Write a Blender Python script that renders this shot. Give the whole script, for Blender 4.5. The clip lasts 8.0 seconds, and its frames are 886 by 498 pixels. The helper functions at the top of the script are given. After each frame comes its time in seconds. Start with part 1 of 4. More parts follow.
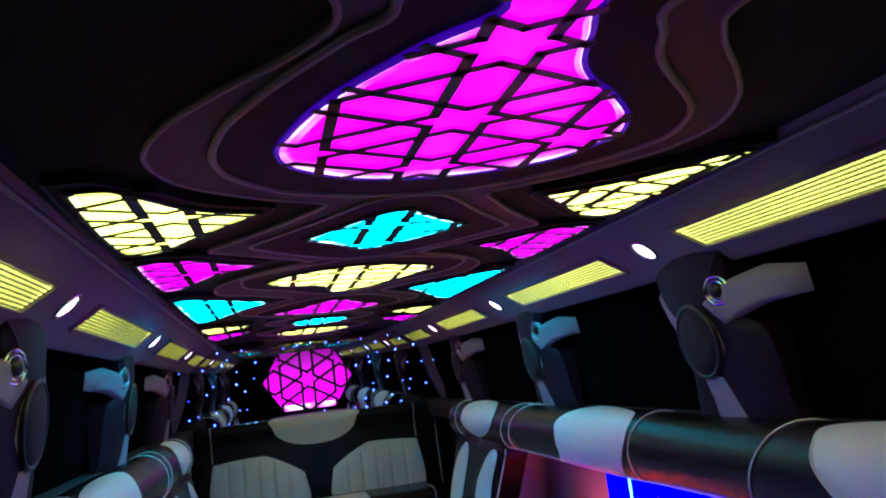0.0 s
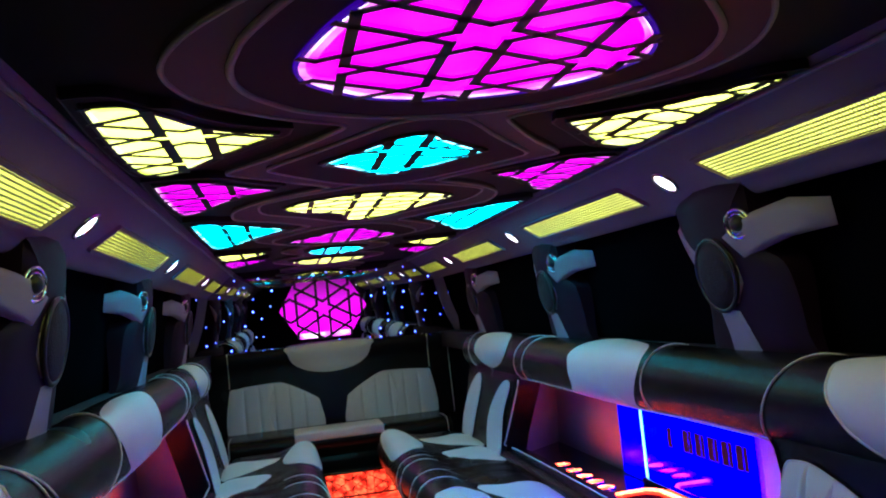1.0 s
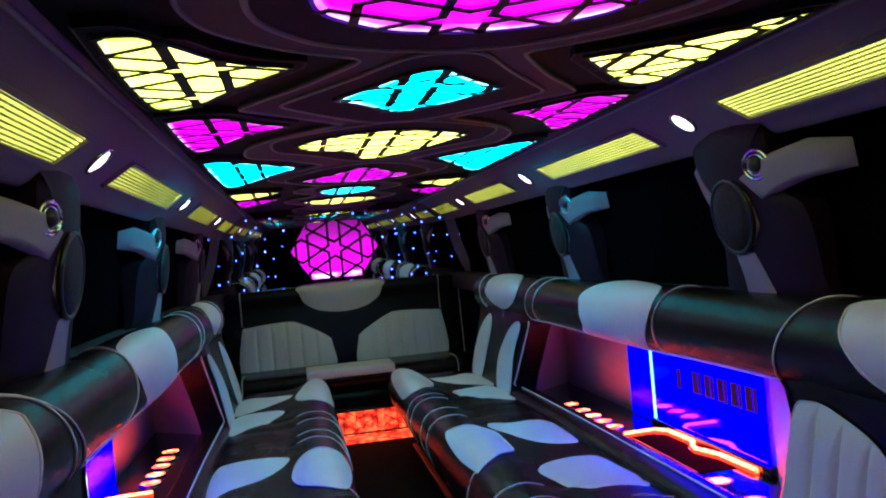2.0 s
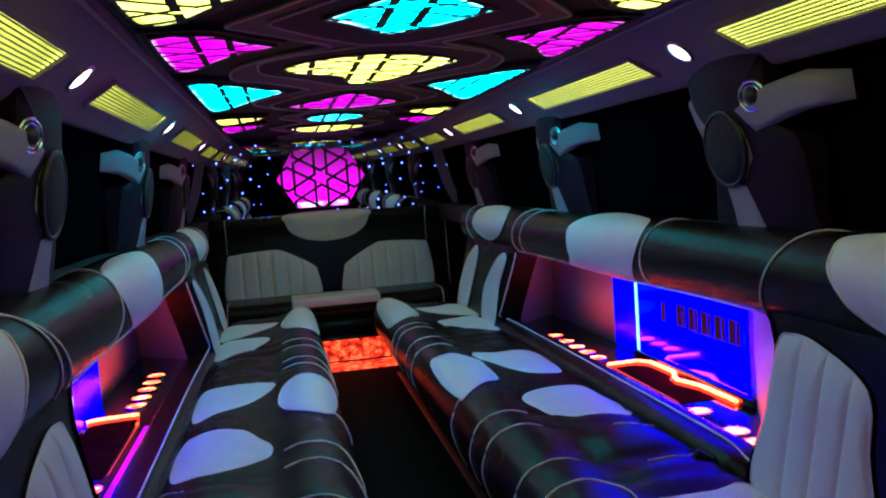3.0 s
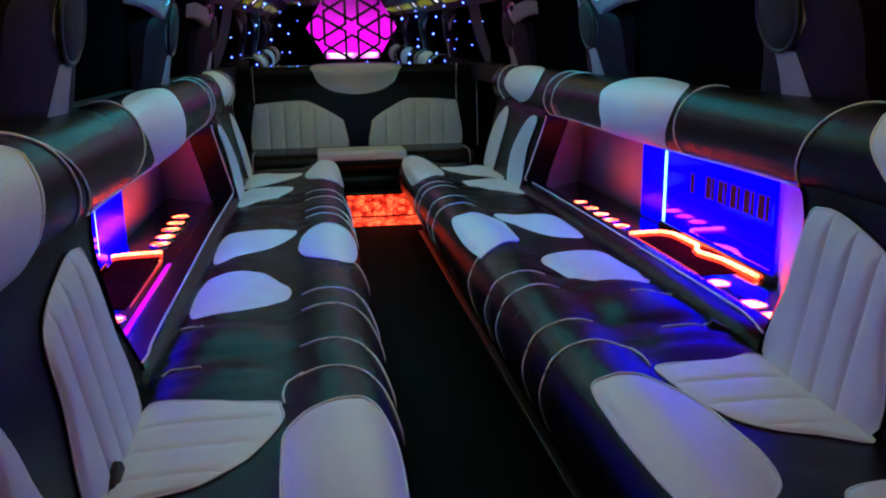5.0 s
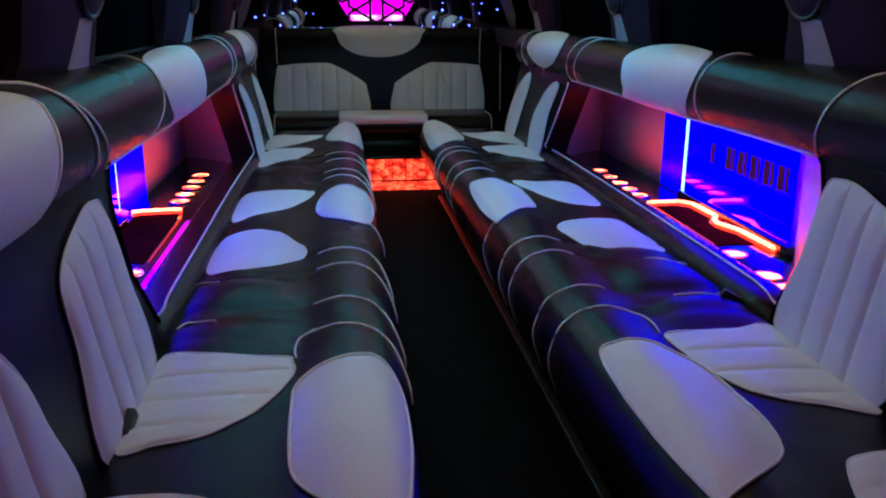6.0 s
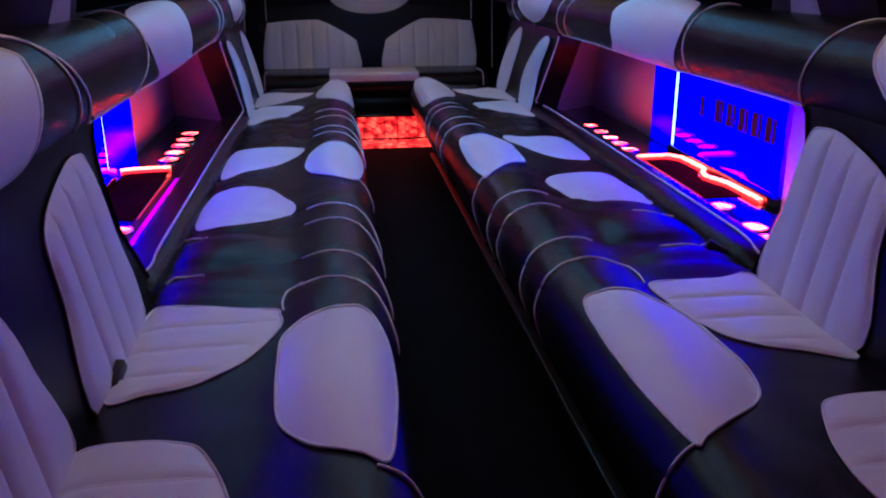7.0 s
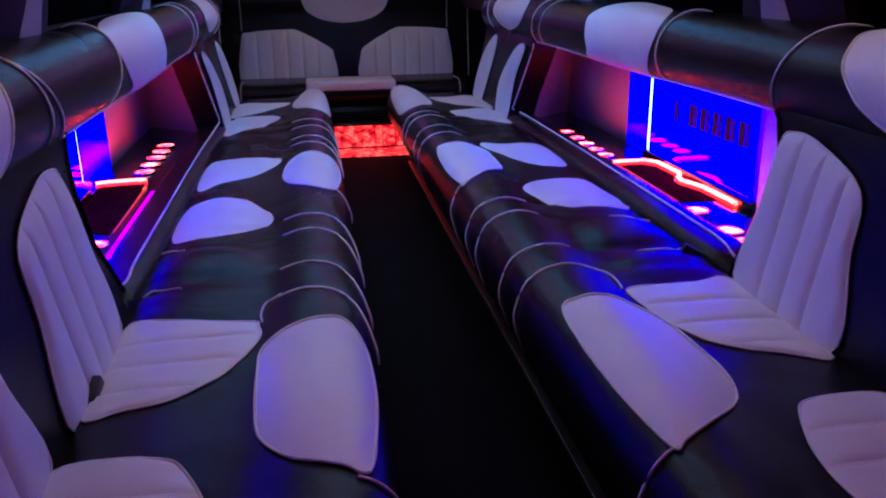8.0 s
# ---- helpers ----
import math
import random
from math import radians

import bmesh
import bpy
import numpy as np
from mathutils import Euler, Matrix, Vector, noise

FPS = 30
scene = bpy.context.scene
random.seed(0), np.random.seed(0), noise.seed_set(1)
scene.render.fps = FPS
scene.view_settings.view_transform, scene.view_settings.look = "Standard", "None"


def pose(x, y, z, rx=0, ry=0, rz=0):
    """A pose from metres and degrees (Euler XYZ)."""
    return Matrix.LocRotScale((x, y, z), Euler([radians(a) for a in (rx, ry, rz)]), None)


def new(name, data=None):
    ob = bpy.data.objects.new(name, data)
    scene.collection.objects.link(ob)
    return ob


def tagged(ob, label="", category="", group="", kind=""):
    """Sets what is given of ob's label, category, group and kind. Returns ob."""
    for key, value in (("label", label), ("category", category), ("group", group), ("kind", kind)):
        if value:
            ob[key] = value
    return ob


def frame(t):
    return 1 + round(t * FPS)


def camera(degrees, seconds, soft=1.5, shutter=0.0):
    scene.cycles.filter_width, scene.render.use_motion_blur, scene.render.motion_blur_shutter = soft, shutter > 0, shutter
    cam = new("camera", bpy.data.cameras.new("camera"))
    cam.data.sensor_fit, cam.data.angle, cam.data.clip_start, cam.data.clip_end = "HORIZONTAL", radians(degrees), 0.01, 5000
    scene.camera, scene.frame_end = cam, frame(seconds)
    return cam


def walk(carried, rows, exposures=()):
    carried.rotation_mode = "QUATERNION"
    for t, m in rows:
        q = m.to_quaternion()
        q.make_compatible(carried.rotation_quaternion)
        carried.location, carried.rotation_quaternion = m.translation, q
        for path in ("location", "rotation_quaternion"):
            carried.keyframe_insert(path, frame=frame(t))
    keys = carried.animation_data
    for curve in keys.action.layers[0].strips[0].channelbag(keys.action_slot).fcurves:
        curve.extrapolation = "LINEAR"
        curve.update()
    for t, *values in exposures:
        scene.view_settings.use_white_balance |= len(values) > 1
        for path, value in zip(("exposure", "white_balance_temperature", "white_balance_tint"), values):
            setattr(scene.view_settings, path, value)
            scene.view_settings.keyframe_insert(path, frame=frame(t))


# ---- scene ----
# ---- camera: seconds, x, y, z, yaw, pitch, roll
cam = camera(56.3, 8.0, soft=2.0)
PATH = [
    (0.0, -0.287, -0.107, 1.162, -11.85, 8.11, 6.92),
    (0.5, -0.290, -0.099, 1.152, -11.66, 6.02, 6.25),
    (1.0, -0.291, -0.092, 1.146, -10.90, 3.73, 5.67),
    (1.5, -0.290, -0.088, 1.142, -10.12, 1.80, 5.36),
    (1.7, -0.293, -0.085, 1.139, -10.10, 1.03, 5.25),
    (2.8, -0.304, -0.073, 1.131, -10.90, -3.69, 4.31),
    (3.0, -0.305, -0.063, 1.124, -11.17, -4.85, 4.00),
    (3.5, -0.314, -0.036, 1.105, -11.28, -8.74, 2.71),
    (4.0, -0.305, -0.034, 1.100, -10.54, -11.33, 2.23),
    (4.5, -0.299, -0.034, 1.096, -9.85, -12.78, 1.74),
    (6.0, -0.278, -0.049, 1.080, -7.00, -16.27, -0.22),
    (6.5, -0.269, -0.066, 1.077, -6.79, -17.28, 0.06),
    (7.0, -0.258, -0.067, 1.067, -7.40, -19.00, 0.21),
    (7.5, -0.255, -0.066, 1.064, -8.32, -19.98, 0.42),
    (8.0, -0.254, -0.068, 1.071, -9.01, -18.53, 0.70),
]
walk(cam, [(t, pose(x, y, z, 90 + p, r, w)) for t, x, y, z, w, p, r in PATH], exposures=[(0.0, 0.05, 5850, 19), (1.5, -0.12, 6150, 17), (3.0, -0.27, 6300, 13), (3.5, -0.50, 6500, 15), (4.0, -0.2, 6500, 11), (4.5, -0.08, 6500, 15), (6.0, -0.10, 6400, 34), (7.0, -0.36, 6050, 85), (8.0, -0.32, 5950, 104)])

# ---- world: a night outside, nearly black
world = bpy.data.worlds.new("night")
world.use_nodes = True
world.node_tree.nodes["Background"].inputs["Color"].default_value = (0.004, 0.005, 0.009, 1)
world.node_tree.nodes["Background"].inputs["Strength"].default_value = 0.3
scene.world = world

MAGENTA, YELLOW, CYAN = (1.0, 0.0, 1.0), (0.88, 0.96, 0.15), (0.0, 0.80, 1.0)
GLOW = 2.2          # strength of the ceiling panels
BLUE_GLOW = 8.6     # the lit glass in the bars
RED_GLOW = 6.0      # strips and cup rings


# ---- materials
def material(name, color, rough=0.5, metal=0.0, bump=0.0, grain=300.0, vary=0.15, blotch=3.0, coat=0.0, spread=0.0):
    m = bpy.data.materials.new(name)
    m.use_nodes = True
    nt = m.node_tree
    b = nt.nodes["Principled BSDF"]
    b.inputs["Roughness"].default_value, b.inputs["Metallic"].default_value = rough, metal
    b.inputs["Coat Weight"].default_value = coat
    tc = nt.nodes.new("ShaderNodeTexCoord")
    big = nt.nodes.new("ShaderNodeTexNoise")
    big.inputs["Scale"].default_value, big.inputs["Detail"].default_value = blotch, 6
    nt.links.new(tc.outputs["Object"], big.inputs["Vector"])
    ramp = nt.nodes.new("ShaderNodeMapRange")
    ramp.inputs["From Min"].default_value, ramp.inputs["From Max"].default_value = 0.3, 0.7
    ramp.inputs["To Min"].default_value, ramp.inputs["To Max"].default_value = 1 - vary, 1 + vary
    nt.links.new(big.outputs["Fac"], ramp.inputs["Value"])
    mul = nt.nodes.new("ShaderNodeVectorMath")
    mul.operation = "SCALE"
    mul.inputs[0].default_value = color
    nt.links.new(ramp.outputs["Result"], mul.inputs["Scale"])
    nt.links.new(mul.outputs["Vector"], b.inputs["Base Color"])
    if spread:
        rr = nt.nodes.new("ShaderNodeMapRange")
        rr.inputs["To Min"].default_value, rr.inputs["To Max"].default_value = rough - spread, rough + spread
        nt.links.new(big.outputs["Fac"], rr.inputs["Value"])
        nt.links.new(rr.outputs["Result"], b.inputs["Roughness"])
    if bump:
        fine = nt.nodes.new("ShaderNodeTexVoronoi")
        fine.inputs["Scale"].default_value = grain
        nt.links.new(tc.outputs["Object"], fine.inputs["Vector"])
        bp = nt.nodes.new("ShaderNodeBump")
        bp.inputs["Strength"].default_value, bp.inputs["Distance"].default_value = bump, 0.002
        nt.links.new(fine.outputs["Distance"], bp.inputs["Height"])
        nt.links.new(bp.outputs["Normal"], b.inputs["Normal"])
    return m


def lit(name, color, strength, vary=0.0, scale=8.0, second=None):
    """A lit diffuser: emission over a glossy face, a little uneven."""
    m = bpy.data.materials.new(name)
    m.use_nodes = True
    nt = m.node_tree
    b = nt.nodes["Principled BSDF"]
    b.inputs["Base Color"].default_value = (0.05, 0.05, 0.05, 1)
    b.inputs["Roughness"].default_value = 0.25
    b.inputs["Emission Color"].default_value = (*color, 1)
    b.inputs["Emission Strength"].default_value = strength
    if vary:
        tc = nt.nodes.new("ShaderNodeTexCoord")
        n = nt.nodes.new("ShaderNodeTexNoise")
        n.inputs["Scale"].default_value, n.inputs["Detail"].default_value = scale, 4
        nt.links.new(tc.outputs["Object"], n.inputs["Vector"])
        r = nt.nodes.new("ShaderNodeMapRange")
        r.inputs["From Min"].default_value, r.inputs["From Max"].default_value = 0.35, 0.65
        r.inputs["To Min"].default_value, r.inputs["To Max"].default_value = strength * (1 - vary), strength * (1 + vary)
        nt.links.new(n.outputs["Fac"], r.inputs["Value"])
        nt.links.new(r.outputs["Result"], b.inputs["Emission Strength"])
        if second:
            mix = nt.nodes.new("ShaderNodeMix")
            mix.data_type = "RGBA"
            mix.inputs["A"].default_value, mix.inputs["B"].default_value = (*color, 1), (*second, 1)
            r2 = nt.nodes.new("ShaderNodeMapRange")
            r2.inputs["From Min"].default_value, r2.inputs["From Max"].default_value = 0.42, 0.62
            nt.links.new(n.outputs["Fac"], r2.inputs["Value"])
            nt.links.new(r2.outputs["Result"], mix.inputs["Factor"])
            nt.links.new(mix.outputs["Result"], b.inputs["Emission Color"])
    return m


BLACK = material("black leather", (0.0075, 0.0060, 0.0066), 0.25, bump=0.25, grain=420, vary=0.25, spread=0.08)
BLACK.node_tree.nodes["Principled BSDF"].inputs["Specular IOR Level"].default_value = 0.165
WHITE = material("white leather", (0.72, 0.70, 0.73), 0.40, bump=0.22, grain=420, vary=0.07, spread=0.06)
THREAD = material("pale piping", (0.72, 0.71, 0.72), 0.6, vary=0.1, blotch=40)
HEADLINER = material("black headliner", (0.021, 0.014, 0.024), 0.85, bump=0.3, grain=900, vary=0.3)
BAND = material("plum grey vinyl", (0.075, 0.055, 0.07), 0.6, bump=0.2, grain=500, vary=0.2)
RECESS = material("dark maroon suede", (0.022, 0.012, 0.016), 0.8, bump=0.3, grain=900, vary=0.3)
BEAD = material("grey bead trim", (0.34, 0.33, 0.34), 0.4, vary=0.15)
COVE = material("mauve grey vinyl", (0.21, 0.145, 0.21), 0.55, bump=0.2, grain=500, vary=0.12)
PLUM = material("dark plum vinyl", (0.016, 0.005, 0.016), 0.6, bump=0.25, grain=420, vary=0.2)
PLUM.node_tree.nodes["Principled BSDF"].inputs["Specular IOR Level"].default_value = 0.2
CARPET = material("black carpet", (0.005, 0.005, 0.006), 0.95, bump=0.8, grain=700, vary=0.35, blotch=6)
CARPET.node_tree.nodes["Principled BSDF"].inputs["Specular IOR Level"].default_value = 0.1
TRIM = material("dark metal trim", (0.10, 0.09, 0.09), 0.35, metal=0.7, vary=0.3, blotch=20)
# the vents' yellow light is put into the colour of slats and grille
SLAT = material("yellow-lit grille", (0.50, 0.49, 0.22), 0.4, vary=0.1)
GRILLE = material("dark fine grille", (0.32, 0.31, 0.10), 0.5, vary=0.1)
# the pillars' white leather, darkened in colour for the dimness up there
WHITE_SHADED = material("shaded white leather", (0.28, 0.24, 0.29), 0.55, bump=0.22, grain=420, vary=0.1)
GLASS = material("black window glass", (0.003, 0.003, 0.004), 0.09, vary=0.3)
GLASS.node_tree.nodes["Principled BSDF"].inputs["Specular IOR Level"].default_value = 0.0
CHROME = material("chrome", (0.75, 0.75, 0.78), 0.08, metal=1.0, vary=0.05)
MIRROR = material("smoked mirror", (0.60, 0.58, 0.64), 0.02, metal=1.0, vary=0.05)
GLOSS = material("black lacquer", (0.008, 0.008, 0.009), 0.18, vary=0.3, coat=0.4)
NICHE = material("grey laminate", (0.55, 0.54, 0.56), 0.45, bump=0.1, vary=0.08)
LATTICE = material("black lattice", (0.012, 0.010, 0.014), 0.4, vary=0.2)
CONE = material("speaker cloth", (0.010, 0.007, 0.010), 0.75, bump=0.9, grain=260, vary=0.2)
PLASTIC = material("black plastic", (0.015, 0.015, 0.016), 0.35, vary=0.2)
# near-black acrylic with the strip's red light put into its colour
TROUGH = material("red-lit dark acrylic", (0.07, 0.006, 0.004), 0.8, vary=0.3, blotch=12)
TROUGH.node_tree.nodes["Principled BSDF"].inputs["Specular IOR Level"].default_value = 0.0
LETTER = material("dark red lettering", (0.03, 0.003, 0.010), 0.5, vary=0.2)
L_MAG, L_YEL, L_CYA = lit("magenta panel", MAGENTA, GLOW * 0.74, 0.12), lit("yellow panel", YELLOW, GLOW * 1.95, 0.12), lit("cyan panel", CYAN, GLOW * 4.8, 0.12)
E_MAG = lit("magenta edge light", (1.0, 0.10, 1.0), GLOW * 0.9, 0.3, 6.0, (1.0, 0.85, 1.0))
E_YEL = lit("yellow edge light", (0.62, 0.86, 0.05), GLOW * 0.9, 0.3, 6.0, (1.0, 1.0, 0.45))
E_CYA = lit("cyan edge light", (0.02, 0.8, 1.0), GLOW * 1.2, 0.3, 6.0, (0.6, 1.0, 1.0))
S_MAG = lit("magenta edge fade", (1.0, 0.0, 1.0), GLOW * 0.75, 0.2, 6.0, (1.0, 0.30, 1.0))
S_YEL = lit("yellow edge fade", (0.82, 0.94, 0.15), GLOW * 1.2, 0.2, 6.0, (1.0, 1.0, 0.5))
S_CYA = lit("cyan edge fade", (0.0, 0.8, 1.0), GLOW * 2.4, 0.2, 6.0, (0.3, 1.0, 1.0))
L_VENT = lit("yellow vent light", (0.76, 0.85, 0.14), 2.7, 0.15, 3.0)
L_PUCK = lit("white puck light", (1.0, 0.92, 1.0), 5.5)
L_BLUE = lit("blue lit glass", (0.0, 0.0, 1.0), BLUE_GLOW, 0.1)
L_BLUE.node_tree.nodes["Principled BSDF"].inputs["Specular IOR Level"].default_value = 0.22
L_BLUE.node_tree.nodes["Principled BSDF"].inputs["Roughness"].default_value = 0.10
L_BLUE_SOFT = lit("dim blue glass", (0.0, 0.0, 1.0), 2.6, 0.2)
for glass in (L_BLUE, L_BLUE_SOFT):
    glass.node_tree.nodes["Principled BSDF"].inputs["Base Color"].default_value = (0.002, 0.002, 0.02, 1)
L_BLUE_SOFT.node_tree.nodes["Principled BSDF"].inputs["Specular IOR Level"].default_value = 0.08
L_PURPLE = lit("magenta reflection", (1.0, 0.0, 0.72), 1.5, 0.3, 6.0, (0.35, 0.0, 1.0))
L_HEM = lit("red hem light", (1.0, 0.06, 0.06), 1.5, 0.2)
L_EDGE = lit("faint red edge", (1.0, 0.05, 0.03), 1.0)
L_ROD = lit("bright glass edge", (0.25, 0.85, 1.0), 3.0)
L_RED = lit("hot strip light", (1.0, 0.075, 0.022), RED_GLOW * 3.6, 0.2, 90.0, (1.0, 0.12, 0.04))
L_STRIP_HALO = lit("red strip halo", (1.0, 0.03, 0.008), RED_GLOW * 0.7, 0.2, 60.0)
L_CUP = lit("orange cup light", (1.0, 0.018, 0.004), 34.0, 0.5, 30.0, (1.0, 0.07, 0.02))
L_STAR_HALO = lit("blue star light", (0.0, 0.006, 1.0), 1.8)
L_CORE = lit("star core", (0.30, 0.55, 1.0), 5.0)
L_VIOLET = lit("violet panel edge", (0.12, 0.0, 1.0), 0.25, 0.3)
L_HEX = lit("magenta hexagon", MAGENTA, 2.2)
tree = L_HEX.node_tree      # lit from its lower edge
h_co, h_xyz, h_map = tree.nodes.new("ShaderNodeTexCoord"), tree.nodes.new("ShaderNodeSeparateXYZ"), tree.nodes.new("ShaderNodeMapRange")
h_map.inputs["From Min"].default_value, h_map.inputs["From Max"].default_value = -0.18, 0.18
h_map.inputs["To Min"].default_value, h_map.inputs["To Max"].default_value = 2.0, 0.35
tree.links.new(h_co.outputs["Object"], h_xyz.inputs["Vector"])
tree.links.new(h_xyz.outputs["Z"], h_map.inputs["Value"])
tree.links.new(h_map.outputs["Result"], tree.nodes["Principled BSDF"].inputs["Emission Strength"])
L_FLOOR = lit("orange lit glass", (1.0, 0.022, 0.008), 1.9, 0.75, 22.0, (1.0, 0.10, 0.03))


# ---- building blocks
def part(name, bm, mat, parent=None, label="", smooth=True):
    bmesh.ops.recalc_face_normals(bm, faces=bm.faces[:])
    me = bpy.data.meshes.new(name)
    bm.to_mesh(me)
    bm.free()
    me.materials.append(mat)
    if smooth:
        me.shade_smooth()
    ob = new(name, me)
    ob.parent = parent
    if label:
        ob["label"] = label
    return ob


def thing(name, label, category, group=""):
    return tagged(new(name), label, category, group)


def from_lists(verts, faces):
    bm = bmesh.new()
    vs = [bm.verts.new(v) for v in verts]
    for f in faces:
        if len(set(f)) > 2:
            bm.faces.new([vs[i] for i in f])
    return bm


def box(lo, hi, bevel=0.0):
    bm = bmesh.new()
    bmesh.ops.create_cube(bm, size=1)
    for v in bm.verts:
        v.co = Vector([(a + b) / 2 + c * (b - a) for a, b, c in zip(lo, hi, v.co)])
    if bevel:
        bmesh.ops.bevel(bm, geom=bm.edges[:], offset=bevel, segments=2, affect="EDGES", profile=0.5)
    return bm


def smooth_line(pts, n=5, closed=False):
    """A Catmull-Rom line through the points."""
    P = [Vector(p) for p in pts]
    out, count = [], len(P)
    for i in range(count if closed else count - 1):
        if closed:
            a, b, c, d = P[i - 1], P[i], P[(i + 1) % count], P[(i + 2) % count]
        else:
            a, b, c, d = P[max(i - 1, 0)], P[i], P[i + 1], P[min(i + 2, count - 1)]
        for k in range(n):
            t = k / n
            out.append(0.5 * (2 * b + (c - a) * t + (2 * a - 5 * b + 4 * c - d) * t * t + (3 * b - a - 3 * c + d) * t ** 3))
    if not closed:
        out.append(P[-1])
    return out


def tube(pts, r, n=6, closed=False):
    P = [Vector(p) for p in pts]
    verts, faces, m = [], [], len(pts)
    for i, p in enumerate(P):
        d = (P[(i + 1) % m] - P[i - 1]) if closed else (P[min(i + 1, m - 1)] - P[max(i - 1, 0)])
        d = d.normalized() if d.length > 1e-9 else Vector((0, 1, 0))
        up = Vector((0, 0, 1)) if abs(d.z) < 0.9 else Vector((1, 0, 0))
        u = d.cross(up).normalized()
        w = d.cross(u)
        verts += [p + r * (math.cos(2 * math.pi * k / n) * u + math.sin(2 * math.pi * k / n) * w) for k in range(n)]
    for i in range(m if closed else m - 1):
        j = (i + 1) % m
        faces += [(i * n + k, i * n + (k + 1) % n, j * n + (k + 1) % n, j * n + k) for k in range(n)]
    if not closed:
        faces += [tuple(range(n)), tuple((m - 1) * n + k for k in range(n))]
    return from_lists(verts, faces)


def sheet(f, us, vs):
    """A grid of f(u, v)."""
    verts = [f(u, v) for u in us for v in vs]
    n = len(vs)
    faces = [(i * n + j, i * n + j + 1, (i + 1) * n + j + 1, (i + 1) * n + j) for i in range(len(us) - 1) for j in range(n - 1)]
    return from_lists(verts, faces)


def span(a, b, n):
    return [a + (b - a) * i / (n - 1) for i in range(n)]


def slab(outline, z0, z1):
    """A flat plate: the outline (x, y) from z0 to z1."""
    n = len(outline)
    verts = [(p[0], p[1], z0) for p in outline] + [(p[0], p[1], z1) for p in outline]
    faces = [tuple(range(n)), tuple(range(n, 2 * n))] + [(i, (i + 1) % n, n + (i + 1) % n, n + i) for i in range(n)]
    return from_lists(verts, faces)


def pad(surf, outline, side, bulge=0.012, rings=6, rim=-0.006):
    """A stuffed pad that lies on surf(u, v) inside an outline in (u, v); it swells to the side that surf's normal names."""
    c = Vector((sum(p[0] for p in outline) / len(outline), sum(p[1] for p in outline) / len(outline)))
    verts, faces, n = [], [], len(outline)

    def lifted(u, v, h):
        p, e = Vector(surf(u, v)), 0.004
        nor = (Vector(surf(u + e, v)) - p).cross(Vector(surf(u, v + e)) - p).normalized()
        if nor.dot(Vector(side)) < 0:
            nor = -nor
        return p + nor * h
    verts.append(lifted(c.x, c.y, bulge + 0.003))
    for k in range(1, rings + 1):
        s = (k / rings) ** 0.8
        h = bulge * (1 - s ** 4) + (0.003 if k < rings else rim)
        s = min(s, 1.0)
        for p in outline:
            q = c + (Vector(p[:2]) - c) * s
            verts.append(lifted(q.x, q.y, h))
    faces += [(0, 1 + i, 1 + (i + 1) % n) for i in range(n)]
    for k in range(rings - 1):
        a, b = 1 + k * n, 1 + (k + 1) * n
        faces += [(a + i, a + (i + 1) % n, b + (i + 1) % n, b + i) for i in range(n)]
    return from_lists(verts, faces)


def clip(poly, axis, limit, keep_above):
    out = []
    for i in range(len(poly)):
        a, b = poly[i - 1], poly[i]
        fa, fb = (a[axis] - limit) * (1 if keep_above else -1), (b[axis] - limit) * (1 if keep_above else -1)
        if (fa >= 0) != (fb >= 0):
            t = fa / (fa - fb)
            out.append((a[0] + (b[0] - a[0]) * t, a[1] + (b[1] - a[1]) * t))
        if fb >= 0:
            out.append((b[0], b[1]))
    return out


def dense(poly, step):
    out = []
    for i in range(len(poly)):
        a, b = Vector(poly[i - 1][:2]), Vector(poly[i][:2])
        n = max(1, int((b - a).length / step))
        out += [a + (b - a) * k / n for k in range(n)]
    return out


def channelled(name, surf, outline, side, axis, cuts, parent, label, bulge=0.010):
    """A white panel sewn in channels: the outline is cut into strips, each one stuffed."""
    edge = [(p[0], p[1]) for p in smooth_line([(*p, 0) for p in outline], 5, True)]
    root = part(name, pad(surf, edge, side, 0.001, 4, 0.001), WHITE, parent, label)
    limits = [-9] + list(cuts) + [9]
    for a, b in zip(limits, limits[1:]):
        strip = clip(clip(edge, axis, a, True), axis, b, False)
        if len(strip) > 2:
            part("channel", pad(surf, dense(strip, 0.03), side, bulge, 5, 0.0005), WHITE, root)
    seam = [Vector(surf(*p)) + Vector(side) * 0.0022 for p in edge]
    part("piping", tube(seam, 0.0022, 6, True), THREAD, root)
    return root


def plain_pad(name, surf, outline, side, parent, label="", bulge=0.012, piped=True):
    edge = [(p[0], p[1]) for p in smooth_line([(*p, 0) for p in outline], 6, True)]
    root = part(name, pad(surf, edge, side, bulge, 7, 0.0015), WHITE, parent, label)
    if piped:
        part("piping", tube([Vector(surf(*p)) + Vector(side) * 0.004 for p in edge], 0.0028, 6, True), THREAD, root)
    return root


def inside(p, poly):
    x, y, c = p[0], p[1], False
    for i in range(len(poly)):
        a, b = poly[i - 1], poly[i]
        if (a[1] > y) != (b[1] > y) and x < (b[0] - a[0]) * (y - a[1]) / (b[1] - a[1]) + a[0]:
            c = not c
    return c


